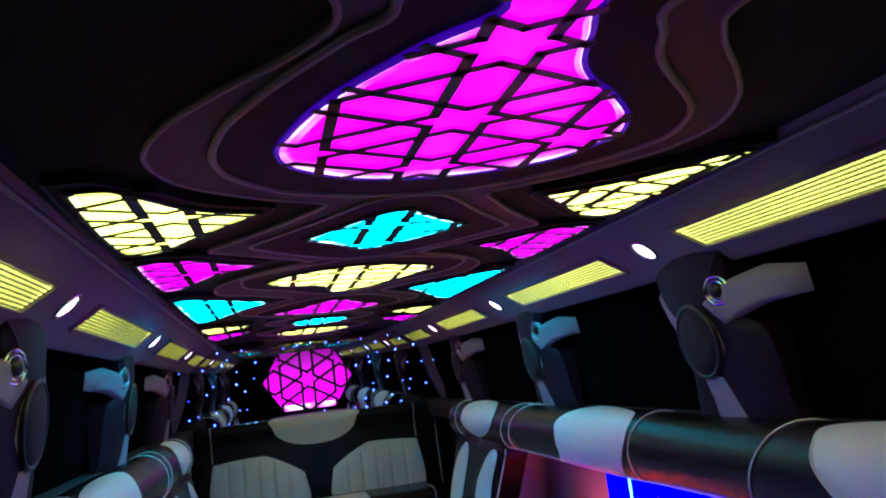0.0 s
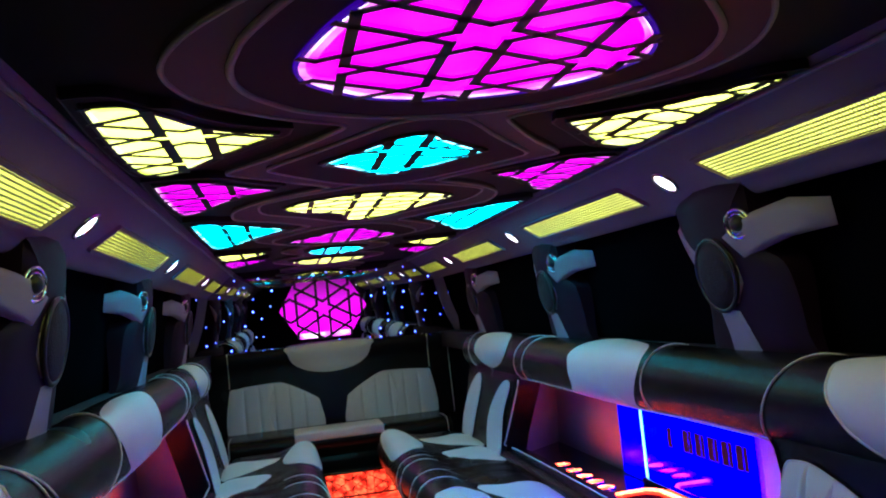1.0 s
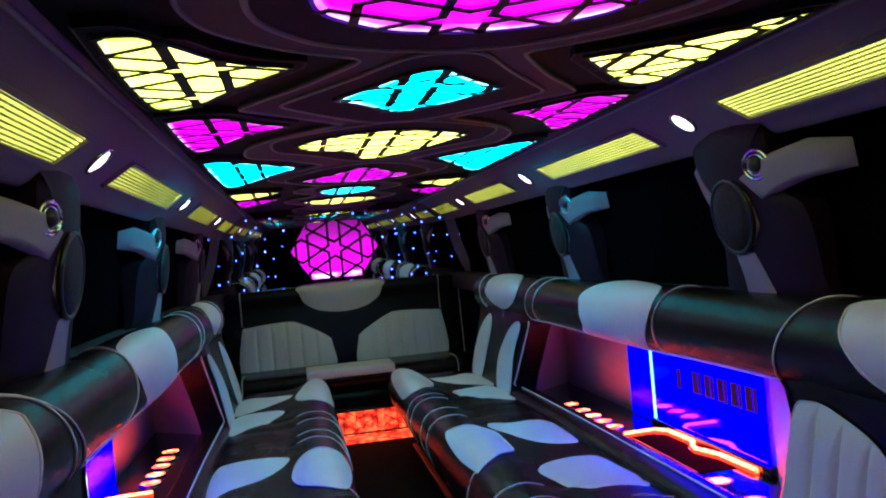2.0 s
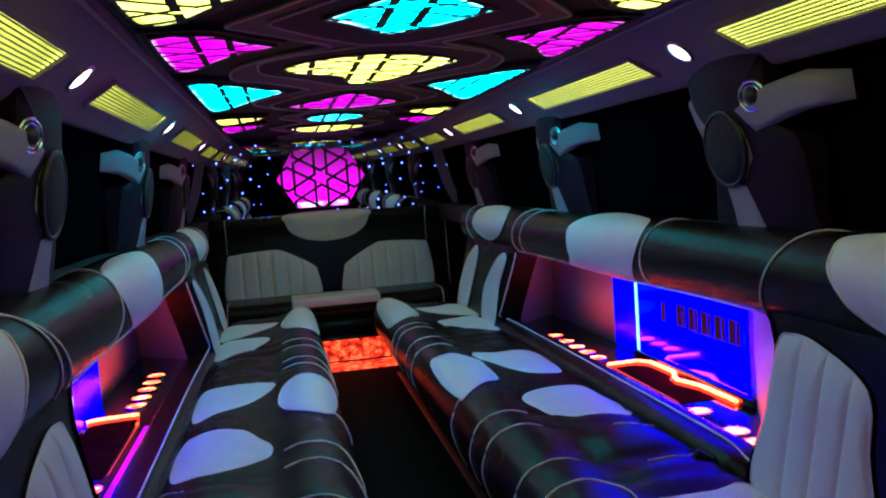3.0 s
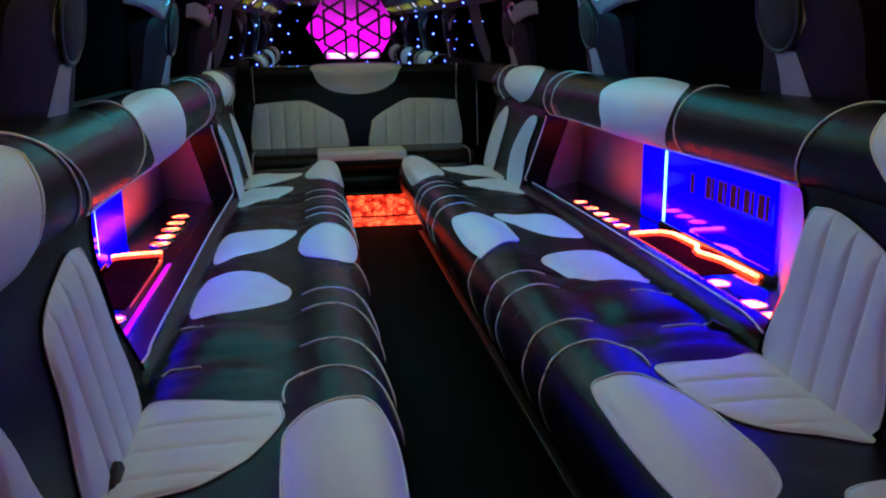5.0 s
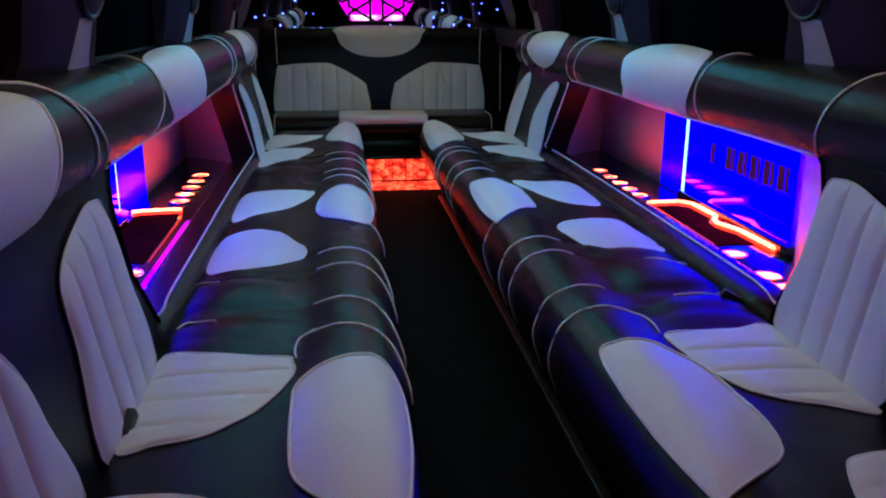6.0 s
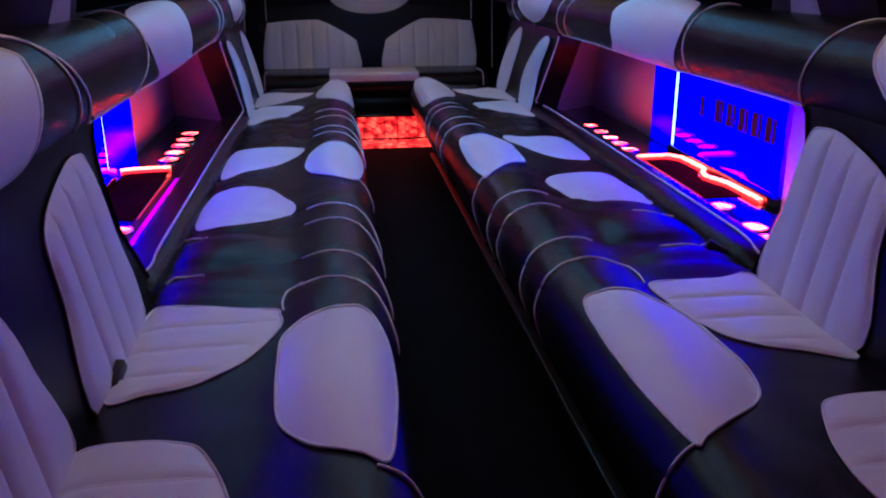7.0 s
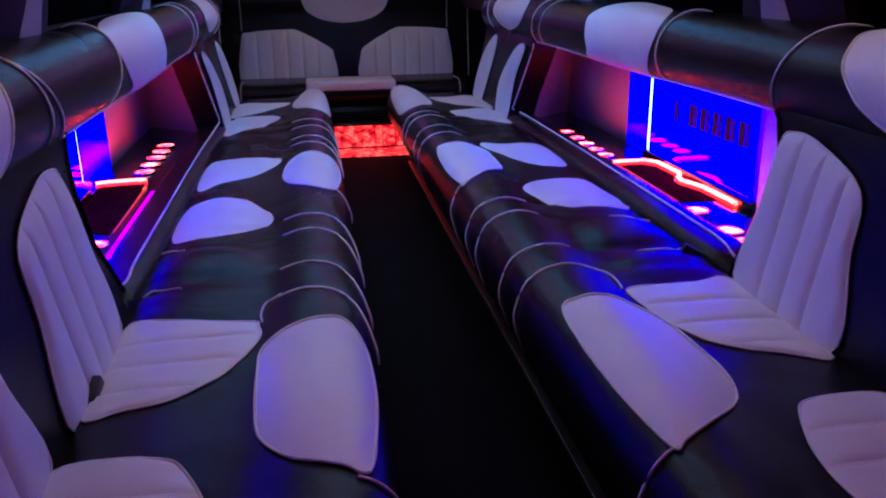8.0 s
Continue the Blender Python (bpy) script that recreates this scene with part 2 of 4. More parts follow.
def star_lines(cx, cy, a, reach):
    """Six-pointed stars on a triangular net of pitch a, each tip joined to the tips of the two stars beside it: the segments of the lattice."""
    segs, R = [], a / 3.1
    r = R / math.sqrt(3)
    n = int(reach / a) + 2
    for i in range(-n, n + 1):
        for j in range(-n, n + 1):
            x, y = cx + a * j * math.sqrt(3) / 2, cy + a * (i + j / 2)
            for k in range(6):
                u, v = math.pi / 3 * k, math.pi / 3 * (k + 0.5)
                tip, dent = (x + R * math.cos(u), y + R * math.sin(u)), (x + r * math.cos(v), y + r * math.sin(v))
                after = (x + R * math.cos(u + math.pi / 3), y + R * math.sin(u + math.pi / 3))
                segs += [(tip, dent), (dent, after)]
                if k < 3:
                    gap = a - math.sqrt(3) * R
                    for p in (tip, after):
                        segs.append((p, (p[0] + gap * math.cos(v), p[1] + gap * math.sin(v))))
    return segs


def lattice(outline, segs, width, place, stout=1.0):
    """The lattice's bars, cut off at the outline; place(x, y, h) puts them in the world, h from the panel outwards; bars along y are stouter."""
    verts, faces, slim = [], [], width
    for a, b in segs:
        steps, width = 14, slim * (stout if abs(b[0] - a[0]) < 0.01 else 1.0)
        run = [inside((a[0] + (b[0] - a[0]) * (k + 0.5) / steps, a[1] + (b[1] - a[1]) * (k + 0.5) / steps), outline) for k in range(steps)]
        k = 0
        while k < steps:
            if run[k]:
                e = k
                while e < steps and run[e]:
                    e += 1
                t0, t1 = k / steps, e / steps
                p, q = Vector(a).lerp(Vector(b), t0), Vector(a).lerp(Vector(b), t1)
                d = (q - p).normalized() * (width * 0.45)
                w = Vector((-d.y, d.x)) / 0.9
                base = len(verts)
                for h in (0.0006, 0.0026):
                    for o in (p - d + w, p - d - w, q + d - w, q + d + w):
                        verts.append(place(o.x, o.y, h))
                faces += [(base, base + 1, base + 2, base + 3), (base + 4, base + 5, base + 6, base + 7)]
                faces += [(base + i, base + (i + 1) % 4, base + 4 + (i + 1) % 4, base + 4 + i) for i in range(4)]
                k = e
            else:
                k += 1
    return from_lists(verts, faces)


# ---- the cabin: floor, walls, roof
Y0, Y1 = -1.6, 5.84          # behind the seat of the onlooker, and the mirror
tagged(part("floor", box((-1.1, Y0, -0.06), (1.1, Y1 + 0.06, 0.0)), CARPET), "black cut-pile carpet on the aisle floor", "floor", kind="structure")
tagged(part("ceiling", box((-0.66, Y0, 1.494), (0.66, Y1 + 0.06, 1.58)), HEADLINER), "black fabric headliner with layered panels", "ceiling", kind="structure")
tagged(part("wall_back", box((-1.1, Y0 - 0.06, 0), (1.1, Y0, 1.56)), PLUM), "dark plum vinyl bulkhead", "wall", kind="structure")
tagged(part("wall_end", box((-1.1, Y1 + 0.004, 0), (1.1, Y1 + 0.06, 1.56)), HEADLINER), "black bulkhead behind the mirror", "wall", kind="structure")
for s, side in ((-1, "left"), (1, "right")):
    lo, hi = sorted((s * 1.03, s * 1.10))
    tagged(part("wall_" + side, box((lo, Y0, 0), (hi, Y1, 0.95)), HEADLINER), "black lower side wall of the cabin", "wall", kind="structure")
    pane = [(s * 0.935, 0.947), (s * 0.955, 0.947), (s * 0.895, 1.40), (s * 0.875, 1.40)]
    bm = from_lists([(x, y, z) for y in (Y0, Y1 - 0.02) for x, z in pane], [(0, 1, 2, 3), (4, 5, 6, 7)] + [(i, (i + 1) % 4, 4 + (i + 1) % 4, 4 + i) for i in range(4)])
    tagged(part("window_" + ("1" if s < 0 else "2"), bm, GLASS, smooth=False), "black tinted side window against the night", "window", kind="structure")
    lo, hi = sorted((s * 0.80, s * 1.10))
    tagged(part("ledge", box((lo, Y0, 0.84), (hi, Y1, 0.945)), HEADLINER), "black ledge under the side windows", "trim", kind="structure")
    lo, hi = sorted((s * 0.60, s * 1.10))
    tagged(part("roof_side", box((lo, Y0, 1.50), (hi, Y1, 1.58)), HEADLINER), "black roof edge above the windows", "ceiling", kind="structure")

    # the sloping cove between ceiling and windows, with a rolled lower edge
    prof = [(0.60, 1.494), (0.612, 1.480), (0.634, 1.469), (0.70, 1.416), (0.765, 1.361), (0.79, 1.338), (0.812, 1.327), (0.835, 1.333), (0.86, 1.345), (0.95, 1.37)]
    prof = [(p.x, p.y) for p in smooth_line([(*p, 0) for p in prof], 3)]
    tagged(part("cove_trim", sheet(lambda i, y: (s * prof[i][0], y, prof[i][1]), list(range(len(prof))), span(Y0, Y1, 30)), COVE),
           "mauve-grey padded cove along the window tops", "trim", kind="structure")
    tagged(part("cove_bead", tube([(s * 0.613, y, 1.474) for y in span(Y0, Y1, 12)], 0.006, 8), BEAD), "thin grey bead between ceiling and cove", "trim", kind="structure")
    # metal edge along the aisle
    lo, hi = sorted((s * 0.280, s * 0.310))
    tagged(part("aisle_trim", box((lo, Y0, 0.0), (hi, 4.7, 0.016), 0.004), TRIM), "narrow dark metal edge beside the carpet", "trim", kind="structure")


# ---- ceiling plates and lit panels
def mirrored(half):
    """A closed outline from its right half, top to bottom."""
    pts = list(half) + [(-x, y) for x, y in reversed(half) if abs(x) > 1e-6]
    return [(p.x, p.y) for p in smooth_line([(*p, 0) for p in pts], 5, True)]


CHAIN = [(0.30, -0.9), (0.40, -0.3), (0.40, 0.1), (0.28, 0.40), (0.20, 0.57), (0.227, 0.66), (0.31, 0.77), (0.38, 0.88), (0.42, 1.0), (0.411, 1.10), (0.375, 1.18), (0.28, 1.285), (0.18, 1.352), (0.158, 1.372), (0.155, 1.395),
         (0.175, 1.44), (0.264, 1.60), (0.372, 1.76), (0.388, 1.795), (0.372, 1.825), (0.292, 1.912), (0.168, 2.055), (0.154, 2.08), (0.158, 2.11), (0.297, 2.249), (0.39, 2.40), (0.42, 2.53), (0.41, 2.67), (0.305, 2.784), (0.185, 2.975), (0.17, 3.02),
         (0.20, 3.07), (0.30, 3.22), (0.37, 3.36), (0.36, 3.52), (0.20, 3.82), (0.15, 3.92), (0.24, 4.05), (0.27, 4.2), (0.17, 4.45), (0.17, 4.55), (0.29, 4.72), (0.32, 4.9), (0.2, 5.25), (0.16, 5.4), (0.27, 5.7)]
chain = mirrored(CHAIN)
tagged(part("ceiling_plate", slab(chain, 1.480, 1.4945), BAND, smooth=False), "raised plum-grey scalloped plate along the roof", "trim", kind="structure")
tagged(part("plate_bead", tube([(x, y, 1.480) for x, y in chain], 0.0045, 6, True), BEAD), "thin grey bead along the scalloped plate", "trim", kind="structure")


PITCH, STAR = 0.235, (-0.02, 0.88)      # one net of stars runs through all the panels


def ceiling_light(outline, edge, fade, lens, tone, dark=None):
    """A lit panel: dark surround, edge light, diffuser and star lattice."""
    out = [(p.x, p.y) for p in smooth_line([(*p, 0) for p in outline], 5, True)]
    cx, cy = sum(p[0] for p in out) / len(out), sum(p[1] for p in out) / len(out)
    ob = thing("ceiling_light", "%s lit ceiling panel with black star lattice" % tone, "ceiling light", "lit panels of the roof")
    ob.location = (cx, cy, 1.4755)
    local = [(x - cx, y - cy) for x, y in out]
    big = tone.startswith("large")
    if dark:
        d = [(p.x - cx, p.y - cy) for p in smooth_line([(*p, 0) for p in dark], 5, True)]
    else:
        d = [(x * 1.07 + (0.012 if x > 0 else -0.012), y * 1.07 + (0.018 if y > 0 else -0.018)) for x, y in local]
    part("surround", slab(d, 0.0, 0.0175), RECESS, ob, "dark maroon surround", smooth=False)
    part("bead", tube([(x, y, 0.0005) for x, y in d], 0.006 if big else 0.004 if dark else 0.002, 6, True), BEAD if dark else LATTICE, ob)
    part("rim", tube([(x, y, -0.003) for x, y in local], 0.0045, 6, True), L_VIOLET if big else LATTICE, ob)
    n = len(local)

    def ring(s):
        return [(x * s, y * s) for x, y in local]

    def band(name, s0, s1, mat):
        verts = [(x, y, -0.0045) for x, y in ring(s0)] + [(x, y, -0.005) for x, y in ring(s1)]
        part(name, from_lists(verts, [(i, (i + 1) % n, n + (i + 1) % n, n + i) for i in range(n)]), mat, ob, smooth=False)
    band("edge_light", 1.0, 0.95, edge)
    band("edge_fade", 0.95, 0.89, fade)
    part("diffuser", slab(ring(0.89), -0.005, -0.001), lens, ob, smooth=False)
    j = round((cx - STAR[0]) / (PITCH * math.sqrt(3) / 2))
    i = round((cy - STAR[1]) / PITCH - j / 2)
    ox, oy = STAR[0] + PITCH * j * math.sqrt(3) / 2, STAR[1] + PITCH * (i + j / 2)
    part("lattice", lattice(local, star_lines(ox - cx, oy - cy, PITCH, 0.75), 0.0125 if big else 0.0112 if cy < 1.8 else 0.008, lambda x, y, h: (x, y, -0.0055 - h), 1.2 if big else 1.75 if cy < 1.8 else 2.1), LATTICE, ob, smooth=False)
    return ob


def sides(half):
    return [half, [(-x, y) for x, y in half]]


def whole(half):
    return list(half) + [(-x, y) for x, y in reversed(half) if abs(x) > 1e-6]


BIG = [(0.042, 0.547), (0.058, 0.623), (0.079, 0.70), (0.116, 0.763), (0.165, 0.818), (0.224, 0.906), (0.252, 0.989), (0.235, 1.05), (0.193, 1.121), (0.102, 1.173), (0, 1.19),
       (-0.113, 1.169), (-0.19, 1.113), (-0.235, 1.055), (-0.248, 0.982), (-0.231, 0.897), (-0.205, 0.815), (-0.172, 0.745), (-0.106, 0.637), (-0.05, 0.56), (-0.10, 0.46), (-0.14, 0.36), (-0.10, 0.28), (0, 0.26),
       (0.10, 0.28), (0.14, 0.36), (0.10, 0.46)]
BIG_DARK = [(0.12, 0.55), (0.146, 0.642), (0.186, 0.725), (0.284, 0.85), (0.326, 0.915), (0.347, 0.983), (0.35, 1.045), (0.315, 1.125), (0.22, 1.235), (0.12, 1.295), (0, 1.32), (-0.12, 1.295), (-0.228, 1.239), (-0.284, 1.172),
            (-0.317, 1.112), (-0.332, 1.05), (-0.332, 0.99), (-0.323, 0.937), (-0.306, 0.865), (-0.256, 0.75), (-0.19, 0.63), (-0.15, 0.55), (-0.23, 0.35), (-0.34, 0.1), (-0.2, -0.2), (0.2, -0.2), (0.34, 0.1), (0.23, 0.35)]
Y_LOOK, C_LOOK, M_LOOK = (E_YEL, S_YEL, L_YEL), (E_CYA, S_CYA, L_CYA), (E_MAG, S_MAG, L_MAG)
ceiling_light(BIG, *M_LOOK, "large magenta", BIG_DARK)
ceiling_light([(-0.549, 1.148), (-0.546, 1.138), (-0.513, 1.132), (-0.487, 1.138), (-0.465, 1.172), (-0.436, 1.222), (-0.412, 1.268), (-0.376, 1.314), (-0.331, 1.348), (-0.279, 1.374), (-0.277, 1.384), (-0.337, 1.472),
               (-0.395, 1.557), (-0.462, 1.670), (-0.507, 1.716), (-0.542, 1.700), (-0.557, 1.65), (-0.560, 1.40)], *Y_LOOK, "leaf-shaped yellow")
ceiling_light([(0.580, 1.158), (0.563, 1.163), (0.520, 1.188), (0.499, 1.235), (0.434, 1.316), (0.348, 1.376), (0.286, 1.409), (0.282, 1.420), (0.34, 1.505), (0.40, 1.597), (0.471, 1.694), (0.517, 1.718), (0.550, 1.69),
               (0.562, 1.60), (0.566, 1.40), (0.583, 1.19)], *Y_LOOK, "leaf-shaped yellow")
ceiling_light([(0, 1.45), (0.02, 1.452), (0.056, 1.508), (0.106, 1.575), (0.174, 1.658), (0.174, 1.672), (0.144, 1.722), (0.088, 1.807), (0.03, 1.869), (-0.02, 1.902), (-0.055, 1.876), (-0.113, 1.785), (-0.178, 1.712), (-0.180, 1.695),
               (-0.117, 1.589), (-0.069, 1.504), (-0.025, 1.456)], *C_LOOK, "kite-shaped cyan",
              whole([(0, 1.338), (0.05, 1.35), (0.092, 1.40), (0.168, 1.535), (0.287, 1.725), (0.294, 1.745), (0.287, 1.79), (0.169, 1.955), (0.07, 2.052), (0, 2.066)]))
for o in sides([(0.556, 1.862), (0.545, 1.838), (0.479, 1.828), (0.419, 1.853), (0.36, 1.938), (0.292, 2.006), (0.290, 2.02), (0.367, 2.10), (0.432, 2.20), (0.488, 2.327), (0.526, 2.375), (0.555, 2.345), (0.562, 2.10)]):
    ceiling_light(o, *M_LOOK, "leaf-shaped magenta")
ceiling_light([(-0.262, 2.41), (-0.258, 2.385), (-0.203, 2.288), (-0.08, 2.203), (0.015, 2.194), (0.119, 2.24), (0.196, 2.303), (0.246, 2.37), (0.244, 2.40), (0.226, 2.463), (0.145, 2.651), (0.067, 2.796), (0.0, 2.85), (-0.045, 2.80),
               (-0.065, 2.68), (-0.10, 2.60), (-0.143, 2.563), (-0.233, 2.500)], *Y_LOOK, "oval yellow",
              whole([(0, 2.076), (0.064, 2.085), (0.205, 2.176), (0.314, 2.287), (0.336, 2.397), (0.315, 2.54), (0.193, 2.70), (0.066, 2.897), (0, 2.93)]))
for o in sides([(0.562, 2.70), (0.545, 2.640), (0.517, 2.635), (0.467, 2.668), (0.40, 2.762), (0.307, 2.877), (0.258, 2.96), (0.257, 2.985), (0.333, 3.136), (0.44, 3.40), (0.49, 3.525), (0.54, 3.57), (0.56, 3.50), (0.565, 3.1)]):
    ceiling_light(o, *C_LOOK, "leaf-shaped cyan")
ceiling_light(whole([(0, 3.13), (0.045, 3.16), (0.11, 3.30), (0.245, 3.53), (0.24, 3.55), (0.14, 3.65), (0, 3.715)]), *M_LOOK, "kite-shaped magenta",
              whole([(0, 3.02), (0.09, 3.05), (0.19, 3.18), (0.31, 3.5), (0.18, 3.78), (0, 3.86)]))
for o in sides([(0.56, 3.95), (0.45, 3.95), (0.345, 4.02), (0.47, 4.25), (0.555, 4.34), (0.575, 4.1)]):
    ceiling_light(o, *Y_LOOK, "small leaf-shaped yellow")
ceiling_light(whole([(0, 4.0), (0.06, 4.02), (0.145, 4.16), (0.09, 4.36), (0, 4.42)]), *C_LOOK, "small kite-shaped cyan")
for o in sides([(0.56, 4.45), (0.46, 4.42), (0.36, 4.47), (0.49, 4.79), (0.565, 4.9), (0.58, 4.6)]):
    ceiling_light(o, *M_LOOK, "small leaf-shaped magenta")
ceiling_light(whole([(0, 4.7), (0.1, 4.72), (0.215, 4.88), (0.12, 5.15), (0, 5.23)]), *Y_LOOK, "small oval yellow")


# ---- cove: vents with yellow light, and puck lamps
def cove_point(s, x, y, h=0.0):
    """A point on the cove's slope at distance x from the middle; h: outwards from it into the cabin."""
    return Vector((s * x, y, 1.416 - (x - 0.70) * 0.84)) + h * Vector((-s * 0.643, 0, -0.766))


def vent_light(s, y0, y1):
    ob = thing("vent_light", "long louvred cove vent lit yellow from inside", "vent light", "lit vents of the coves")
    x0, x1 = 0.688, 0.755
    def bar(a, b, w, h0, h1):
        """A bar from (x, y) to (x, y) on the slope."""
        d = Vector((b[0] - a[0], b[1] - a[1])).normalized() * w
        q = Vector((-d.y, d.x))
        c = [(a[0] + q.x, a[1] + q.y), (a[0] - q.x, a[1] - q.y), (b[0] - q.x, b[1] - q.y), (b[0] + q.x, b[1] + q.y)]
        v = [cove_point(s, *p, h) for h in (h0, h1) for p in c]
        return from_lists(v, [(0, 1, 2, 3), (4, 5, 6, 7)] + [(i, (i + 1) % 4, 4 + (i + 1) % 4, 4 + i) for i in range(4)])
    skew = 0.05
    v = [cove_point(s, x, y, 0.003) for x, y in ((x0, y0 + skew), (x1, y0), (x1, y1 - skew), (x0, y1))]
    part("diffuser", from_lists(v, [(0, 1, 2, 3)]), L_VENT, ob, smooth=False)
    for a, b in (((x0, y0 + skew), (x1, y0)), ((x1, y0), (x1, y1 - skew)), ((x1, y1 - skew), (x0, y1)), ((x0, y1), (x0, y0 + skew))):
        part("frame", bar(a, b, 0.004, 0.0, 0.011), COVE, ob, smooth=False)
    for k in range(1, 9):
        t = k / 9
        x = x0 + (x1 - x0) * t
        part("slat", bar((x, y0 + skew * (1 - t)), (x, y1 - skew * t), 0.0012, 0.003, 0.0058), SLAT, ob, smooth=False)
    verts, faces = [], []
    y = y0 + skew
    while y < y1 - skew:       # fine cross bars behind the slats
        k = len(verts)
        verts += [cove_point(s, x, y + d, h) for h in (0.003, 0.0044) for x, d in ((x0, 0), (x1, 0), (x1, 0.0007), (x0, 0.0007))]
        faces += [(k + 4, k + 5, k + 6, k + 7)] + [(k + i, k + (i + 1) % 4, k + 4 + (i + 1) % 4, k + 4 + i) for i in range(4)]
        y += 0.010
    tagged(part("fine_grille", from_lists(verts, faces), GRILLE, ob, smooth=False), kind="stuff")
    return ob


def disc(r, h0, h1, n=20, dome=0.0):
    verts, faces = [], []
    for k in range(n):
        a = 2 * math.pi * k / n
        verts += [(r * math.cos(a), r * math.sin(a), h0), (r * math.cos(a), r * math.sin(a), h1), (r * 0.6 * math.cos(a), r * 0.6 * math.sin(a), h1 + dome * 0.7)]
    verts.append((0, 0, h1 + dome))
    for k in range(n):
        a, b = 3 * k, 3 * ((k + 1) % n)
        faces += [(a, b, b + 1, a + 1), (a + 1, b + 1, b + 2, a + 2), (a + 2, b + 2, 3 * n)]
    return from_lists(verts, faces)


def circle(r, n=24):
    return [(r * math.cos(2 * math.pi * k / n), r * math.sin(2 * math.pi * k / n), 0) for k in range(n)]


def puck_light(s, y):
    ob = thing("puck_light", "small round chrome-rimmed white cove lamp", "puck light", "puck lamps of the coves")
    z = Vector((-s * 0.643, 0, -0.766))
    ob.matrix_basis = Matrix.Translation(cove_point(s, 0.716, y, 0.002)) @ z.to_track_quat("Z", "Y").to_matrix().to_4x4()
    part("ring", tube([p for p in circle(0.036)], 0.006, 8, True), CHROME, ob)
    part("lens", disc(0.031, -0.002, 0.002, 20, 0.006), L_PUCK, ob)


for s in (-1, 1):
    for y0, y1 in ((0.66, 1.70), (2.10, 3.15), (3.66, 4.60), (5.04, 5.74)):
        vent_light(s, y0, y1)
    for y in (0.44, 1.905, 3.39, 4.82):
        puck_light(s, y)


# ---- window pillars, speakers
def pillar(s, y, x):
    ob = thing("window_pillar", "dark plum padded window pillar with pale inlays", "pillar", "padded pillars between the windows")
    ob.location = (s * x, y, 0.95)

    def surf(v, w):       # v along the car, w up
        return (s * (0.03 - 0.15 * w - 0.012 * math.cos(min(1.0, abs(v) / 0.25) * math.pi / 2) + 0.03 * (abs(v) / 0.22) ** 2), v, w)
    body = [(-0.205, -0.05), (-0.215, 0.05), (-0.215, 0.15), (-0.20, 0.215), (-0.15, 0.25), (-0.14, 0.30), (-0.145, 0.41), (-0.13, 0.42), (0.26, 0.42), (0.272, 0.41), (0.265, 0.36), (0.20, 0.29), (0.14, 0.23), (0.13, 0.15), (0.15, 0.05), (0.165, -0.05)]
    edge = [(p.x, p.y) for p in smooth_line([(*p, 0) for p in body], 4, True)]
    part("cover", pad(surf, edge, (-s, 0, 0), 0.012, 6), PLUM, ob)
    n = len(edge)
    verts = [Vector(surf(*p)) for p in edge] + [Vector((s * 0.085, *p)) for p in edge]
    part("side", from_lists(verts, [(i, (i + 1) % n, n + (i + 1) % n, n + i) for i in range(n)]), PLUM, ob)
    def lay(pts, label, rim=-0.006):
        part("inlay", pad(lambda v, w: Vector(surf(v, w)) + Vector((-s * 0.011, 0, 0)), dense(pts, 0.04), (-s, 0, 0), 0.004, 4, rim), WHITE_SHADED, ob, label)
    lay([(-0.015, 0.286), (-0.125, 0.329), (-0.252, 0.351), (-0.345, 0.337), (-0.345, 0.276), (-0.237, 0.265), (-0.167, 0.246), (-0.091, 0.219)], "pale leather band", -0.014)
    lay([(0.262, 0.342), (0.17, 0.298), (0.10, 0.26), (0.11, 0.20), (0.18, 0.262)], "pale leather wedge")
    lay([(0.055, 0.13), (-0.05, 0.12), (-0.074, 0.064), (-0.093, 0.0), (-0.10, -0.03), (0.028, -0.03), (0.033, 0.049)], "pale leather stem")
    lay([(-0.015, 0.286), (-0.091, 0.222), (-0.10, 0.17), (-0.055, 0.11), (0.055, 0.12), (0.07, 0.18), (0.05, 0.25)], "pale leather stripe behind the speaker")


def speaker(s, y, x):
    ob = thing("speaker", "oval black cloth-covered loudspeaker on the pillar", "speaker", "pillar loudspeakers")
    ob.matrix_basis = Matrix.Translation((s * (x - 0.028), y, 1.147)) @ Vector((-s, 0, -0.15)).to_track_quat("Z", "Y").to_matrix().to_4x4()
    e = [(0.105 * math.cos(a), 0.092 * math.sin(a), 0) for a in [2 * math.pi * k / 28 for k in range(28)]]
    part("housing", disc(0.088, -0.03, 0.004, 28), PLASTIC, ob)
    part("ring", tube([(x * 0.83, y * 0.98, 0.004) for x, y, z in e], 0.006, 8, True), PLASTIC, ob)
    part("grille", disc(0.085, 0.002, 0.006, 28, 0.012), CONE, ob)


def tweeter(s, y, x):
    ob = thing("tweeter", "small round chrome tweeter on the pillar", "speaker", "pillar tweeters")
    ob.matrix_basis = Matrix.Translation((s * (x - 0.032), y, 1.262)) @ Vector((-s, -0.35, -0.1)).to_track_quat("Z", "Y").to_matrix().to_4x4()
    part("ring", tube(circle(0.034), 0.0045, 8, True), CHROME, ob)
    part("inner_ring", tube([(x, y, 0.002) for x, y, z in circle(0.024)], 0.0025, 6, True), CHROME, ob)
    part("cup", disc(0.033, -0.025, 0.0, 20), PLASTIC, ob)
    part("dome", disc(0.019, 0.0, 0.006, 18, 0.010), PLASTIC, ob)


